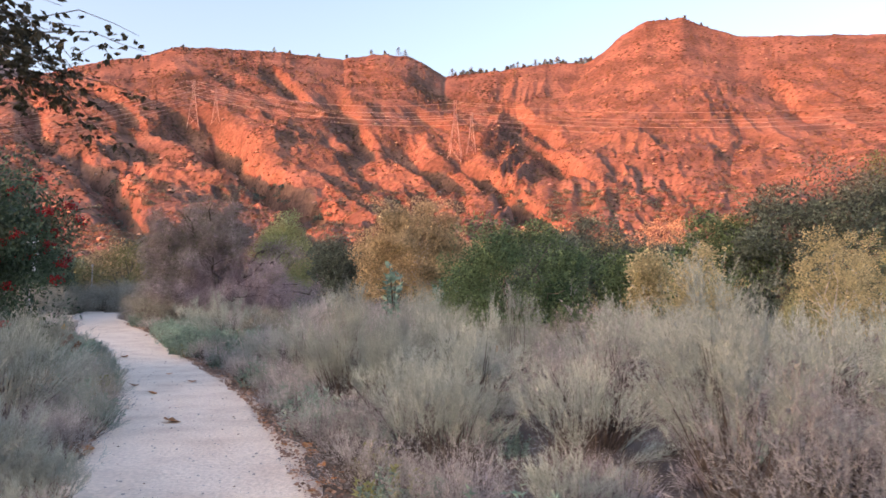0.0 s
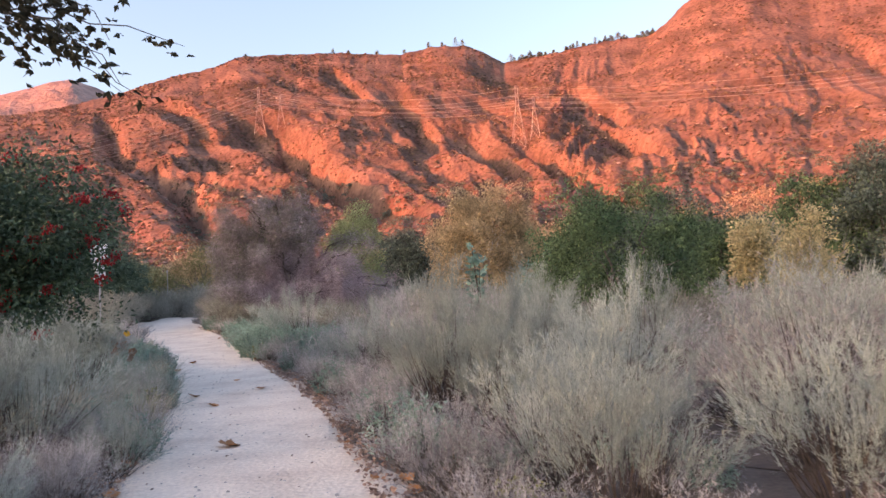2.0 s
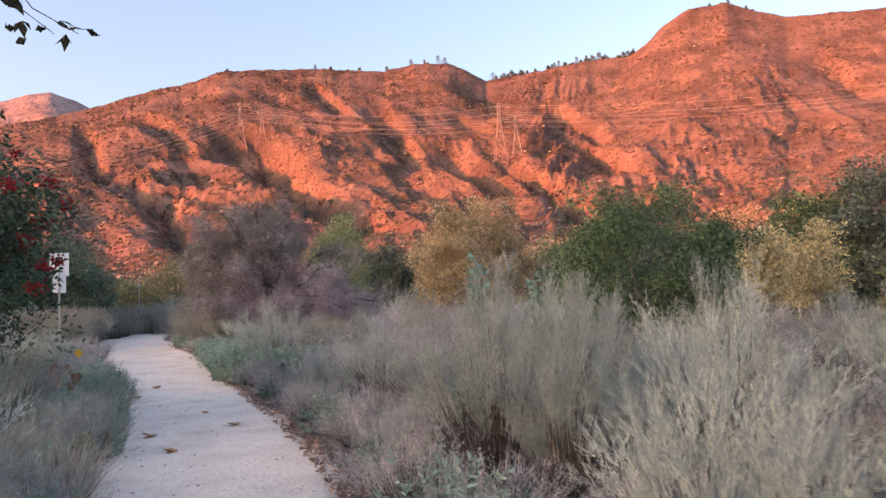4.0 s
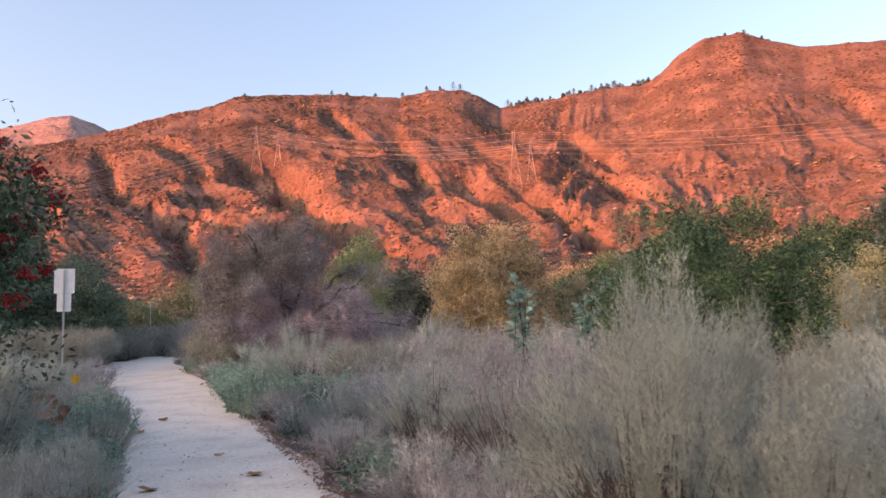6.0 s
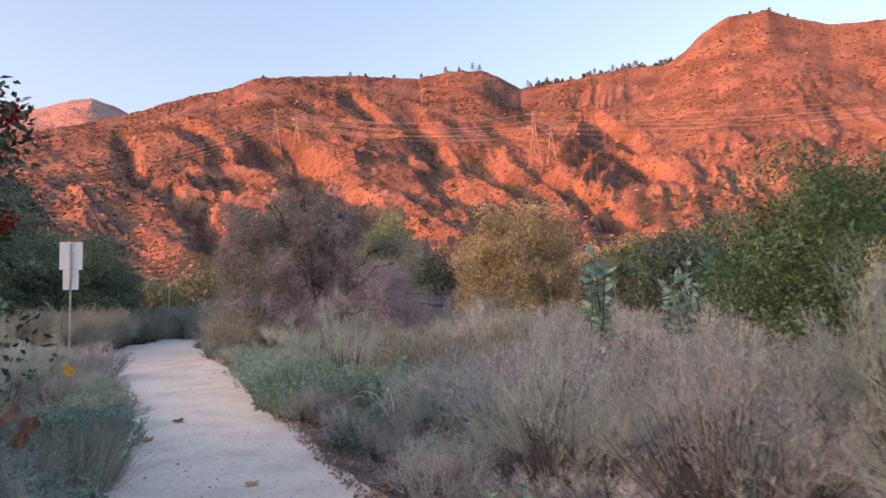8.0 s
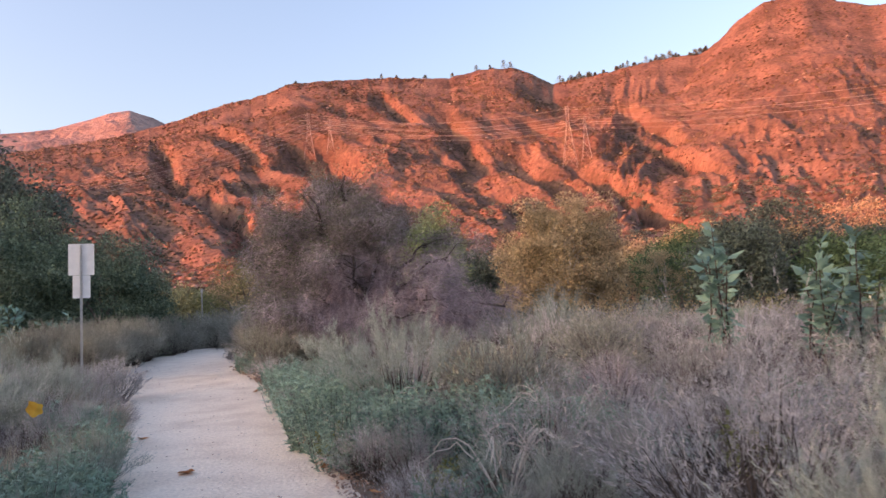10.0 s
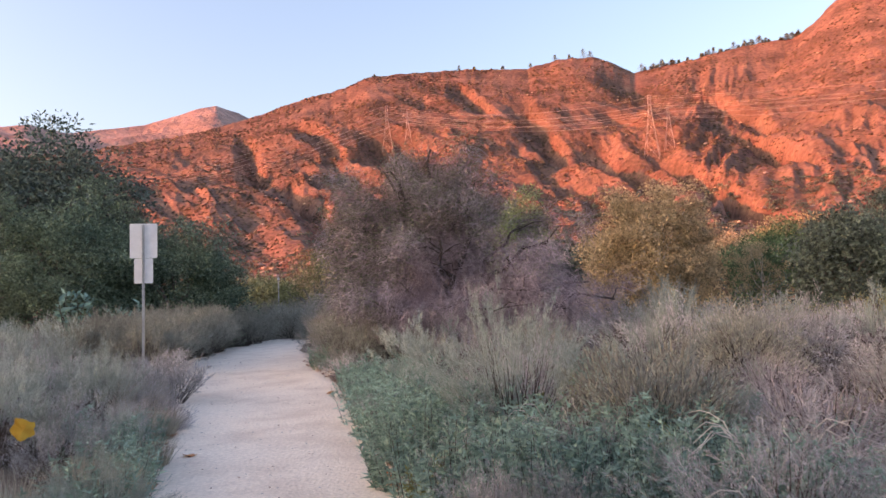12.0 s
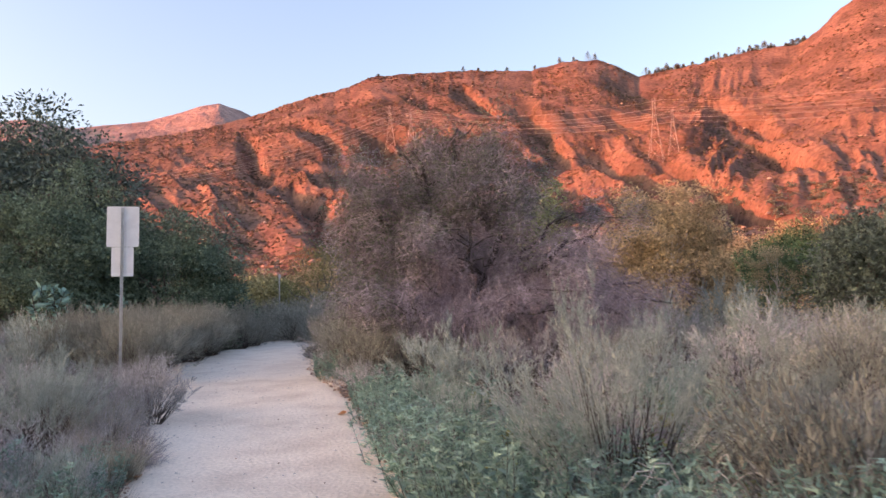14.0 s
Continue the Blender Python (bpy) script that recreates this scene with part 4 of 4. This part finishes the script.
def undergrowth(name, label, mat, spots, leaf, per, seed):
    """Low thicket that closes the middle distance."""
    rng = np.random.default_rng(seed)
    P = np.array(spots)
    c = np.repeat(np.arange(len(P)), per)
    n = len(c)
    h = P[c, 3][:, None]
    d = dirs(n, rng, 0.0, 1.0) * (rng.uniform(0, 1, n) ** 0.35)[:, None]
    q = P[c, :3] + d * h * np.array([1.0, 1.0, 1.0]) * (0.8 + 0.45 * np.sin(7 * d[:, 0:1] + c[:, None]) * np.sin(6 * d[:, 1:2]))
    s = leaf * (P[c, 1] / 70) ** 0.8
    tagged(mesh_object(name, *leaves(q, unit(d + rng.normal(0, 0.7, (n, 3))), s * rng.uniform(0.7, 1.5, n), s * 0.5, rng), mat), label, "thicket", kind="stuff")


def thickets():
    rng = np.random.default_rng(55)
    for name, label, mat, count, ylo, yhi, hlo, hhi, leaf, per, west in (
            ("mauve_thicket", "mauve-brown dry shrubs across the flat", "mauve", 420, 30, 75, 0.8, 1.5, 0.10, 150, -0.75),
            ("olive_thicket", "olive shrubs in front of the trees", "olive", 130, 48, 110, 1.2, 2.6, 0.16, 150, -0.75),
            ("oak_thicket", "dark oak scrub between the trees", "oak", 170, 70, 170, 2.0, 4.6, 0.26, 150, -0.75),
            ("amber_thicket", "amber and brown brush at the mountain foot", "amber", 120, 130, 230, 2.5, 5.5, 0.30, 120, -0.15)):
        spots = []
        while len(spots) < count:
            y = rng.uniform(ylo, yhi)
            x = rng.uniform(west, 0.68) * y - 2
            if y < 60 and abs(x - float(path_at(np.array(y))[0])) < 3.2:
                continue
            spots.append((x, y, gz(x, y) - 0.1, rng.uniform(hlo, hhi)))
        undergrowth(name, label, mat, spots, leaf, per, count)


thickets()


# ---- road sign seen from behind ----
def plate(w, h, d, r, y=0.0, zc=0.0):
    pts = []
    for cx, cz, a0 in ((w / 2 - r, h / 2 - r, 0), (-w / 2 + r, h / 2 - r, 90), (-w / 2 + r, -h / 2 + r, 180), (w / 2 - r, -h / 2 + r, 270)):
        for k in range(5):
            a = radians(a0 + k * 22.5)
            pts.append((cx + r * math.cos(a), cz + r * math.sin(a)))
    n = len(pts)
    v = [(x, y - d / 2, z + zc) for x, z in pts] + [(x, y + d / 2, z + zc) for x, z in pts]
    f = [list(range(n)), list(range(n, 2 * n))[::-1]] + [[i, i + n, (i + 1) % n + n, (i + 1) % n] for i in range(n)]
    return v, f


def road_sign():
    x, y = -14.45, 26.1
    e = thing("trail_sign", x, y, "two grey metal sign panels seen from behind on a post", "sign")
    z0 = gz(x, y)
    top = 3.9 - z0
    e.rotation_euler = (0, 0, radians(26))
    part("upper_panel", plate(0.585, 0.78, 0.004, 0.03, 0.03, top - 0.39), "panel", e)
    low = part("lower_panel", plate(0.40, 0.56, 0.004, 0.025, 0.03, top - 0.78 - 0.285), "panel", e)
    part("sticker", plate(0.05, 0.06, 0.002, 0.005, 0.026, top - 1.25), "sticker", low)
    # open channel post: web and two flanges
    w = 0.028
    sect = [(-w, -0.012), (-w * 0.55, -0.012), (-w * 0.5, 0.016), (w * 0.5, 0.016), (w * 0.55, -0.012), (w, -0.012), (w, -0.008), (w * 0.62, -0.008), (w * 0.56, 0.02), (-w * 0.56, 0.02), (-w * 0.62, -0.008), (-w, -0.008)]
    n = len(sect)
    v = [(a, b, -0.3) for a, b in sect] + [(a, b, top - 0.03) for a, b in sect]
    part("post", (v, [[i, (i + 1) % n, (i + 1) % n + n, i + n] for i in range(n)] + [list(range(n, 2 * n))]), "metal", e)
    for z in (top - 0.12, top - 0.62, top - 0.86, top - 1.2):
        part("bolt", tube([(0, 0.01, z), (0, -0.02, z)], [0.012, 0.012], 6), "metal", e)


road_sign()
post = thing("marker_post", -21.4, 46.0, "thin grey marker post beside the trail", "post")
part("shaft", tube([(0, 0, -0.2), (0, 0, 3.0)], [0.03, 0.03], 8), "metal", post)
part("cap", tube([(0, 0, 3.0), (0, 0, 3.15)], [0.07, 0.05], 8), "metal", post)


# ---- power line towers and cables ----
def pylon(p, h, turn=0.0):
    e = new("transmission_tower")
    e.location = tuple(p)
    tagged(e, "tall steel lattice transmission tower on the mountainside", "pylon", "transmission towers")
    r = 0.13
    b, w = h * 0.12, h * 0.022
    lev = [0, 0.22, 0.40, 0.55, 0.68, 0.80, 0.90, 1.0]
    half = [b + (w - b) * min(t / 0.75, 1.0) ** 0.8 for t in lev]
    cor = [[(sx * q, sy * q, h * t - (3 if t == 0 else 0)) for sx, sy in ((1, 1), (-1, 1), (-1, -1), (1, -1))] for t, q in zip(lev, half)]
    for k in range(4):
        part("leg", tube([c[k] for c in cor], r * 1.2, 4), "steel_tower", e)
    br = []
    for i in range(len(lev) - 1):
        for k in range(4):
            j = (k + 1) % 4
            br += [tube([cor[i][k], cor[i + 1][j]], r * 0.7, 3), tube([cor[i][j], cor[i + 1][k]], r * 0.7, 3), tube([cor[i + 1][k], cor[i + 1][j]], r * 0.7, 3)]
    part("bracing", join(*br), "steel_tower", e)
    arms = []
    for t in (0.72, 0.84, 0.96):
        a = h * 0.15
        arm = join(tube([(-a, 0, h * t), (a, 0, h * t)], r, 4), tube([(-a, 0, h * t), (0, 0, h * (t + 0.04)), (a, 0, h * t)], r * 0.7, 3))
        part("crossarm", arm, "steel_tower", e)
        arms += [(-a, 0, h * t), (a, 0, h * t)]
    e.rotation_euler = (0, 0, radians(turn))
    m = pose(*[float(v) for v in p], 0, 0, turn)
    return [np.array(m @ Vector(q)) for q in arms]


def cable(a, b, sag):
    t = np.linspace(0, 1, 26)[:, None]
    p = a + (b - a) * t - np.array([0, 0, 1.0]) * sag * 4 * t * (1 - t)
    ob = mesh_object("power_cable", *tube(p, 0.085, 3), "cable")
    tagged(ob, "thin power cable slung between the towers", "cable", "power cables")


def power_line():
    g = near_range
    left = [pylon(g.at(18.7, 12.6), 50, 20), pylon(g.at(17.1, 12.9), 36, 20)]
    right = [pylon(g.at(-1.3, 10.9), 58, -10), pylon(g.at(-2.6, 11.4), 40, -10)]
    ends_l = [np.array([-560, 420, 80.0]), np.array([-560, 440, 85.0])]
    ends_r = [np.array([620, 520, 175.0]), np.array([620, 560, 180.0])]
    for i in range(2):
        for k in range(6):
            cable(left[i][k], right[i][k], 12)
            off = left[i][k] - left[i][0]
            cable(ends_l[i] + off, left[i][k], 22)
            cable(right[i][k], ends_r[i] + off, 24)


power_line()


# ---- scrub, rocks and ridge trees on the mountain ----
def lumps(places, sizes, rng, flat=0.75):
    """Low many-sided bushes, one after the other, each with an uneven outline."""
    ico = np.array([(0, 0, 1.0)] + [(math.cos(a) * 0.9, math.sin(a) * 0.9, 0.45) for a in np.arange(6) * math.pi / 3] + [(math.cos(a), math.sin(a), -0.3) for a in np.arange(6) * math.pi / 3 + 0.5])
    tri = [(0, 1 + k, 1 + (k + 1) % 6) for k in range(6)] + [(1 + k, 7 + k, 1 + (k + 1) % 6) for k in range(6)] + [(1 + (k + 1) % 6, 7 + k, 7 + (k + 1) % 6) for k in range(6)]
    n = len(places)
    v = places[:, None] + ico[None] * sizes[:, None, None] * rng.uniform(0.6, 1.3, (n, len(ico), 1)) * np.array([1, 1, flat])
    f = np.arange(n)[:, None, None] * len(ico) + np.array(tri)[None]
    return v.reshape(-1, 3), f.reshape(-1, 3)


def scrub():
    rng = np.random.default_rng(11)
    g = near_range
    n, m = g.P.shape[:2]
    N = 85000
    a, u = rng.uniform(-42, 52, N), rng.uniform(0.02, 1.0, N)
    i = np.interp(a, g.az, np.arange(n))
    k = u * (m - 1)
    i0, k0 = np.clip(i.astype(int), 0, n - 2), np.clip(k.astype(int), 0, m - 2)
    fi, fk = (i - i0)[:, None], (k - k0)[:, None]
    P = g.P[i0, k0] * (1 - fi) * (1 - fk) + g.P[i0 + 1, k0] * fi * (1 - fk) + g.P[i0, k0 + 1] * (1 - fi) * fk + g.P[i0 + 1, k0 + 1] * fi * fk
    dens = fbm(P[:, 0] * 0.02, P[:, 1] * 0.012 + P[:, 2] * 0.03, 4, 61)
    keep = rng.uniform(0, 1, N) < smooth01(dens, 0.25, 0.6) * (1 - 0.45 * smooth01(-a, 4, 12))
    P = P[keep]
    s = rng.uniform(0.4, 1.05, len(P)) * (0.7 + np.linalg.norm(P, axis=1) / 900)
    v, f = lumps(P, s, rng)
    tagged(mesh_object("hillside_scrub", v, f, "scrub"), "brown-green scrub dotted over the mountainside", "scrub", kind="stuff")
    keep = rng.uniform(0, 1, N)[: len(P)] < 0.03
    Q = P[keep] + rng.normal(0, 3, (keep.sum(), 3)) * np.array([1, 1, 0])
    v, f = lumps(Q, rng.uniform(0.5, 2.2, len(Q)), rng, 0.6)
    tagged(mesh_object("hillside_rocks", v, f, "pale_rock"), "pale boulders on the mountainside", "rocks", kind="stuff")
    # bigger dark bushes low on the slope
    N = 1700
    a, e = rng.uniform(-40, 45, N), rng.uniform(1.5, 8.5, N) ** 1.0
    Q = np.array([g.at(p, q) for p, q in zip(a, e)])
    keep = fbm(Q[:, 0] * 0.02, Q[:, 1] * 0.02, 3, 71) > 0.47
    Q = Q[keep]
    cl = np.repeat(Q, 4, 0) + rng.normal(0, 1.4, (len(Q) * 4, 3)) * np.array([1, 1, 0.35])
    size = np.repeat(rng.uniform(1.0, 2.4, len(cl)), 34)
    d = dirs(len(size), rng, -0.25, 1.0)
    v, f = leaves(np.repeat(cl, 34, 0) + d * (size * rng.uniform(0.55, 1.0, len(size)))[:, None], unit(d + rng.normal(0, 0.6, d.shape)), size * 0.42, size * 0.3, rng)
    tagged(mesh_object("chaparral", v, f, "oak"), "dark chaparral bushes along the foot of the slope", "scrub", kind="stuff")


scrub()


def ridge_trees():
    rng = np.random.default_rng(12)
    g = near_range
    spots = [(float(-1.0 - 11.4 * v), float(3.2 + 4.5 * w)) for v, w in zip(np.sort(rng.uniform(0, 1, 60)) ** 1.15, rng.uniform(0, 1, 60) ** 1.6)] + [(5.4, 8), (4.4, 10), (3.6, 10.5), (2.9, 10), (7.6, 5), (11.8, 4), (12.7, 5), (9.8, 4), (-17.5, 4), (-18.8, 4), (-19.8, 5), (19.6, 4)]
    for a, h in spots:
        a += float(rng.normal(0, 0.12))
        h *= float(rng.uniform(0.6, 1.5))
        i = int(np.argmin(np.abs(g.az - a)))
        p = g.P[i, -1]
        e = new("ridge_tree")
        e.location = tuple(p - np.array([0, 0, 0.6]))
        tagged(e, "small dark conifer standing on the mountain ridge", "tree", "trees on the ridge")
        part("trunk", tube([(0, 0, 0), (0, 0, h * 0.8)], [0.25, 0.1], 4), "bark", e)
        n = 220
        z = rng.uniform(0.05, 1, n)
        wide = float(rng.uniform(0.4, 0.8))
        q = unit(rng.normal(0, 1, (n, 3))) * (rng.uniform(0, 1, n) ** 0.6 * (1.3 - z) * h * wide)[:, None]
        q[:, 2] = z * h + rng.normal(0, 0.2, n)
        part("crown", leaves(q, dirs(n, rng, -0.6, 0.6), rng.uniform(0.8, 1.6, n), 0.7, rng), "oak", e)


ridge_trees()


# ---- leaves, stones and litter ----
def plane_leaf_geo(rng, size):
    """A curled five-lobed dead leaf."""
    n = 20
    a = np.arange(n) * 2 * math.pi / n
    r = size * (0.76 + 0.24 * np.abs(np.cos(a * 2.5)) - 0.14 * np.cos(a)) * rng.uniform(0.85, 1.1, n)
    x, y = r * np.cos(a), r * np.sin(a)
    z = 0.012 + 0.5 * (x * x) / size * rng.uniform(0.3, 0.8) + 0.25 * np.abs(y) * rng.uniform(0.1, 0.6)
    v = [(0, 0, 0.008)] + np.stack([x, y, z], -1).tolist()
    return v, [(0, 1 + k, 1 + (k + 1) % n) for k in range(n)]


def litter():
    rng = np.random.default_rng(13)
    kinds = []
    for k in range(5):
        ob = mesh_object("fallen_leaf", *plane_leaf_geo(rng, 0.085), "fallen")
        ob.modifiers.new("thick", "SOLIDIFY").thickness = 0.002
        kinds.append(tagged(ob, "curled orange-brown fallen leaf on the dirt", "leaf", "fallen leaves"))
    spots = [(-2.03, 6.85, 1.35), (-3.38, 9.7, 1.0), (-4.13, 10.85, 1.2), (-3.35, 11.6, 1.1), (-4.3, 13.0, 0.8), (-6.6, 15.5, 1.1), (-6.9, 15.2, 1.3), (-9.2, 24.2, 0.9), (-6.9, 17.0, 1.2),
             (-6.2, 18.8, 1.2), (-6.0, 18.3, 1.2), (-5.4, 17.2, 1.2), (-8.5, 18.2, 1.1), (-8.3, 17.9, 1.2), (-8.8, 19.3, 1.0)]
    for _ in range(150):
        y = rng.uniform(1, 30)
        mid, hw = (float(v) for v in path_at(np.array(y)))
        spots.append((mid + (-1 if rng.random() < 0.4 else 1) * hw * rng.uniform(0.92, 1.4), y, rng.uniform(0.3, 0.85)))
    for i, (x, y, s) in enumerate(spots):
        m = pose(x, y, gz(x, y) + 0.012, rng.uniform(-14, 14), rng.uniform(-14, 14), rng.uniform(0, 360))
        if i < 5:
            kinds[i].matrix_basis = m
            ob = kinds[i]
        else:
            ob = copy_thing(kinds[i % 5], m)
        ob.scale = (s, s, s)
    for k in range(2):
        bm = bmesh.new()
        bmesh.ops.create_icosphere(bm, subdivisions=2, radius=0.06)
        for v in bm.verts:
            v.co *= 0.75 + 0.5 * noise.noise(v.co * 14 + Vector((k * 7, 0, 0)))
            v.co.z *= 0.6
        me = bpy.data.meshes.new("stone")
        bm.to_mesh(me)
        bm.free()
        me.materials.append(M["stone"])
        kinds[k] = tagged(new("stone", me), "small pale stone beside the trail", "stone", "stones")
    spots = [(-5.5, 17.6, 1.5), (-15.7, 31.5, 0.9), (-5.3, 17.3, 0.9)]
    for _ in range(110):
        y = rng.uniform(1, 30)
        mid, hw = (float(v) for v in path_at(np.array(y)))
        spots.append((mid + (1 if rng.random() < 0.6 else -1) * hw * rng.uniform(0.85, 1.3), y, rng.uniform(0.15, 0.55)))
    for i, (x, y, s) in enumerate(spots):
        m = pose(x, y, gz(x, y) + 0.005, 0, 0, rng.uniform(0, 360))
        ob = kinds[i] if i < 2 else copy_thing(kinds[i % 2], m)
        ob.matrix_basis = m
        ob.scale = (s, s, s)
    for k, (x, y, z, s) in enumerate(((-5.9, 12.1, 0.78, 1.0), (-6.0, 12.0, 0.70, 1.1), (-5.8, 12.2, 0.66, 1.0), (-6.1, 12.15, 0.83, 0.9), (-5.75, 12.0, 0.58, 1.0), (2.2, 10.2, 0.75, 0.8), (-7.9, 15.2, 0.35, 1.2))):
        ob = mesh_object("caught_leaf", *plane_leaf_geo(rng, 0.085 * s), "red_leaf")
        ob.matrix_basis = pose(x, y, z, rng.uniform(40, 80), rng.uniform(-30, 30), rng.uniform(-40, 40))
        tagged(ob, "russet dead leaf caught in a shrub", "leaf", "leaves caught in shrubs")
    n = 11000
    y = rng.uniform(0, 30, n)
    mid, hw = path_at(y)
    side = np.where(rng.random(n) < 0.36, -1, 1)
    x = mid + side * hw * (0.92 + np.abs(rng.normal(0, 0.22, n)))
    P = np.stack([x, y, ground_z(x, y) + 0.02 + rng.uniform(0, 0.02, n)], -1)
    D = dirs(n, rng, -0.1, 0.35)
    s = rng.uniform(0.012, 0.05, n) * np.where(rng.random(n) < 0.15, 1.7, 1.0)
    tagged(mesh_object("leaf_litter", *leaves(P, D, s, s * 0.6, rng), "litter"), "crushed brown leaves and twigs along the trail edges", "litter", kind="stuff")
    n = 1500
    y = rng.uniform(0, 32, n)
    mid, hw = path_at(y)
    x = mid + hw * np.clip(rng.normal(0, 0.62, n), -1.15, 1.15)
    P = np.stack([x, y, ground_z(x, y) + 0.012], -1)
    v, f = lumps(P, 0.004 + 0.013 * rng.uniform(0, 1, n) ** 3, rng, 0.7)
    tagged(mesh_object("gravel", v, f, "stone"), "small pale pebbles trodden into the dirt", "gravel", kind="stuff")
    n = 420
    y = rng.uniform(2, 30, n)
    mid, hw = path_at(y)
    x = mid + hw * rng.uniform(-0.95, 0.95, n)
    P = np.stack([x, y, ground_z(x, y) + 0.022], -1)
    s = rng.uniform(0.012, 0.045, n)
    tagged(mesh_object("twig_litter", *leaves(P, dirs(n, rng, -0.05, 0.15), s, s * 0.4, rng), "litter"), "scattered bits of leaf and twig on the dirt", "litter", kind="stuff")
    yl = mesh_object("yellow_leaf", *plane_leaf_geo(rng, 0.09), "yellow_leaf")
    yl.matrix_basis = pose(-8.15, 16.3, 0.85, 60, 35, 40)
    tagged(yl, "bright yellow plane leaf caught in a shrub", "leaf")


litter()


def dry_branch(x, y, size, seed):
    rng = np.random.default_rng(seed)
    e = thing("dry_branch", x, y, "bare pale arching dead stems beside the trail", "dead branch", "dead branches")
    for _ in range(16):
        a, r = rng.uniform(0, 2 * math.pi), rng.uniform(0.35, 0.8) * size
        h = rng.uniform(0.35, 0.7) * size
        t = np.linspace(0, 1, 9)
        p = np.stack([np.cos(a) * r * t, np.sin(a) * r * t, h * np.sin(t * 2.2) + 0.0 * t], -1) + rng.normal(0, 0.012, (9, 3))
        part("stem", tube(p, np.linspace(0.008, 0.003, 9), 4), "pale_bark", e)


dry_branch(-3.35, 15.3, 1.0, 3)
dry_branch(-3.0, 15.9, 0.9, 4)
dry_branch(-5.2, 21.0, 0.9, 5)
dry_branch(-4.6, 19.4, 1.0, 6)
dry_branch(-2.9, 17.6, 1.1, 7)
dry_branch(-6.3, 23.0, 0.9, 8)
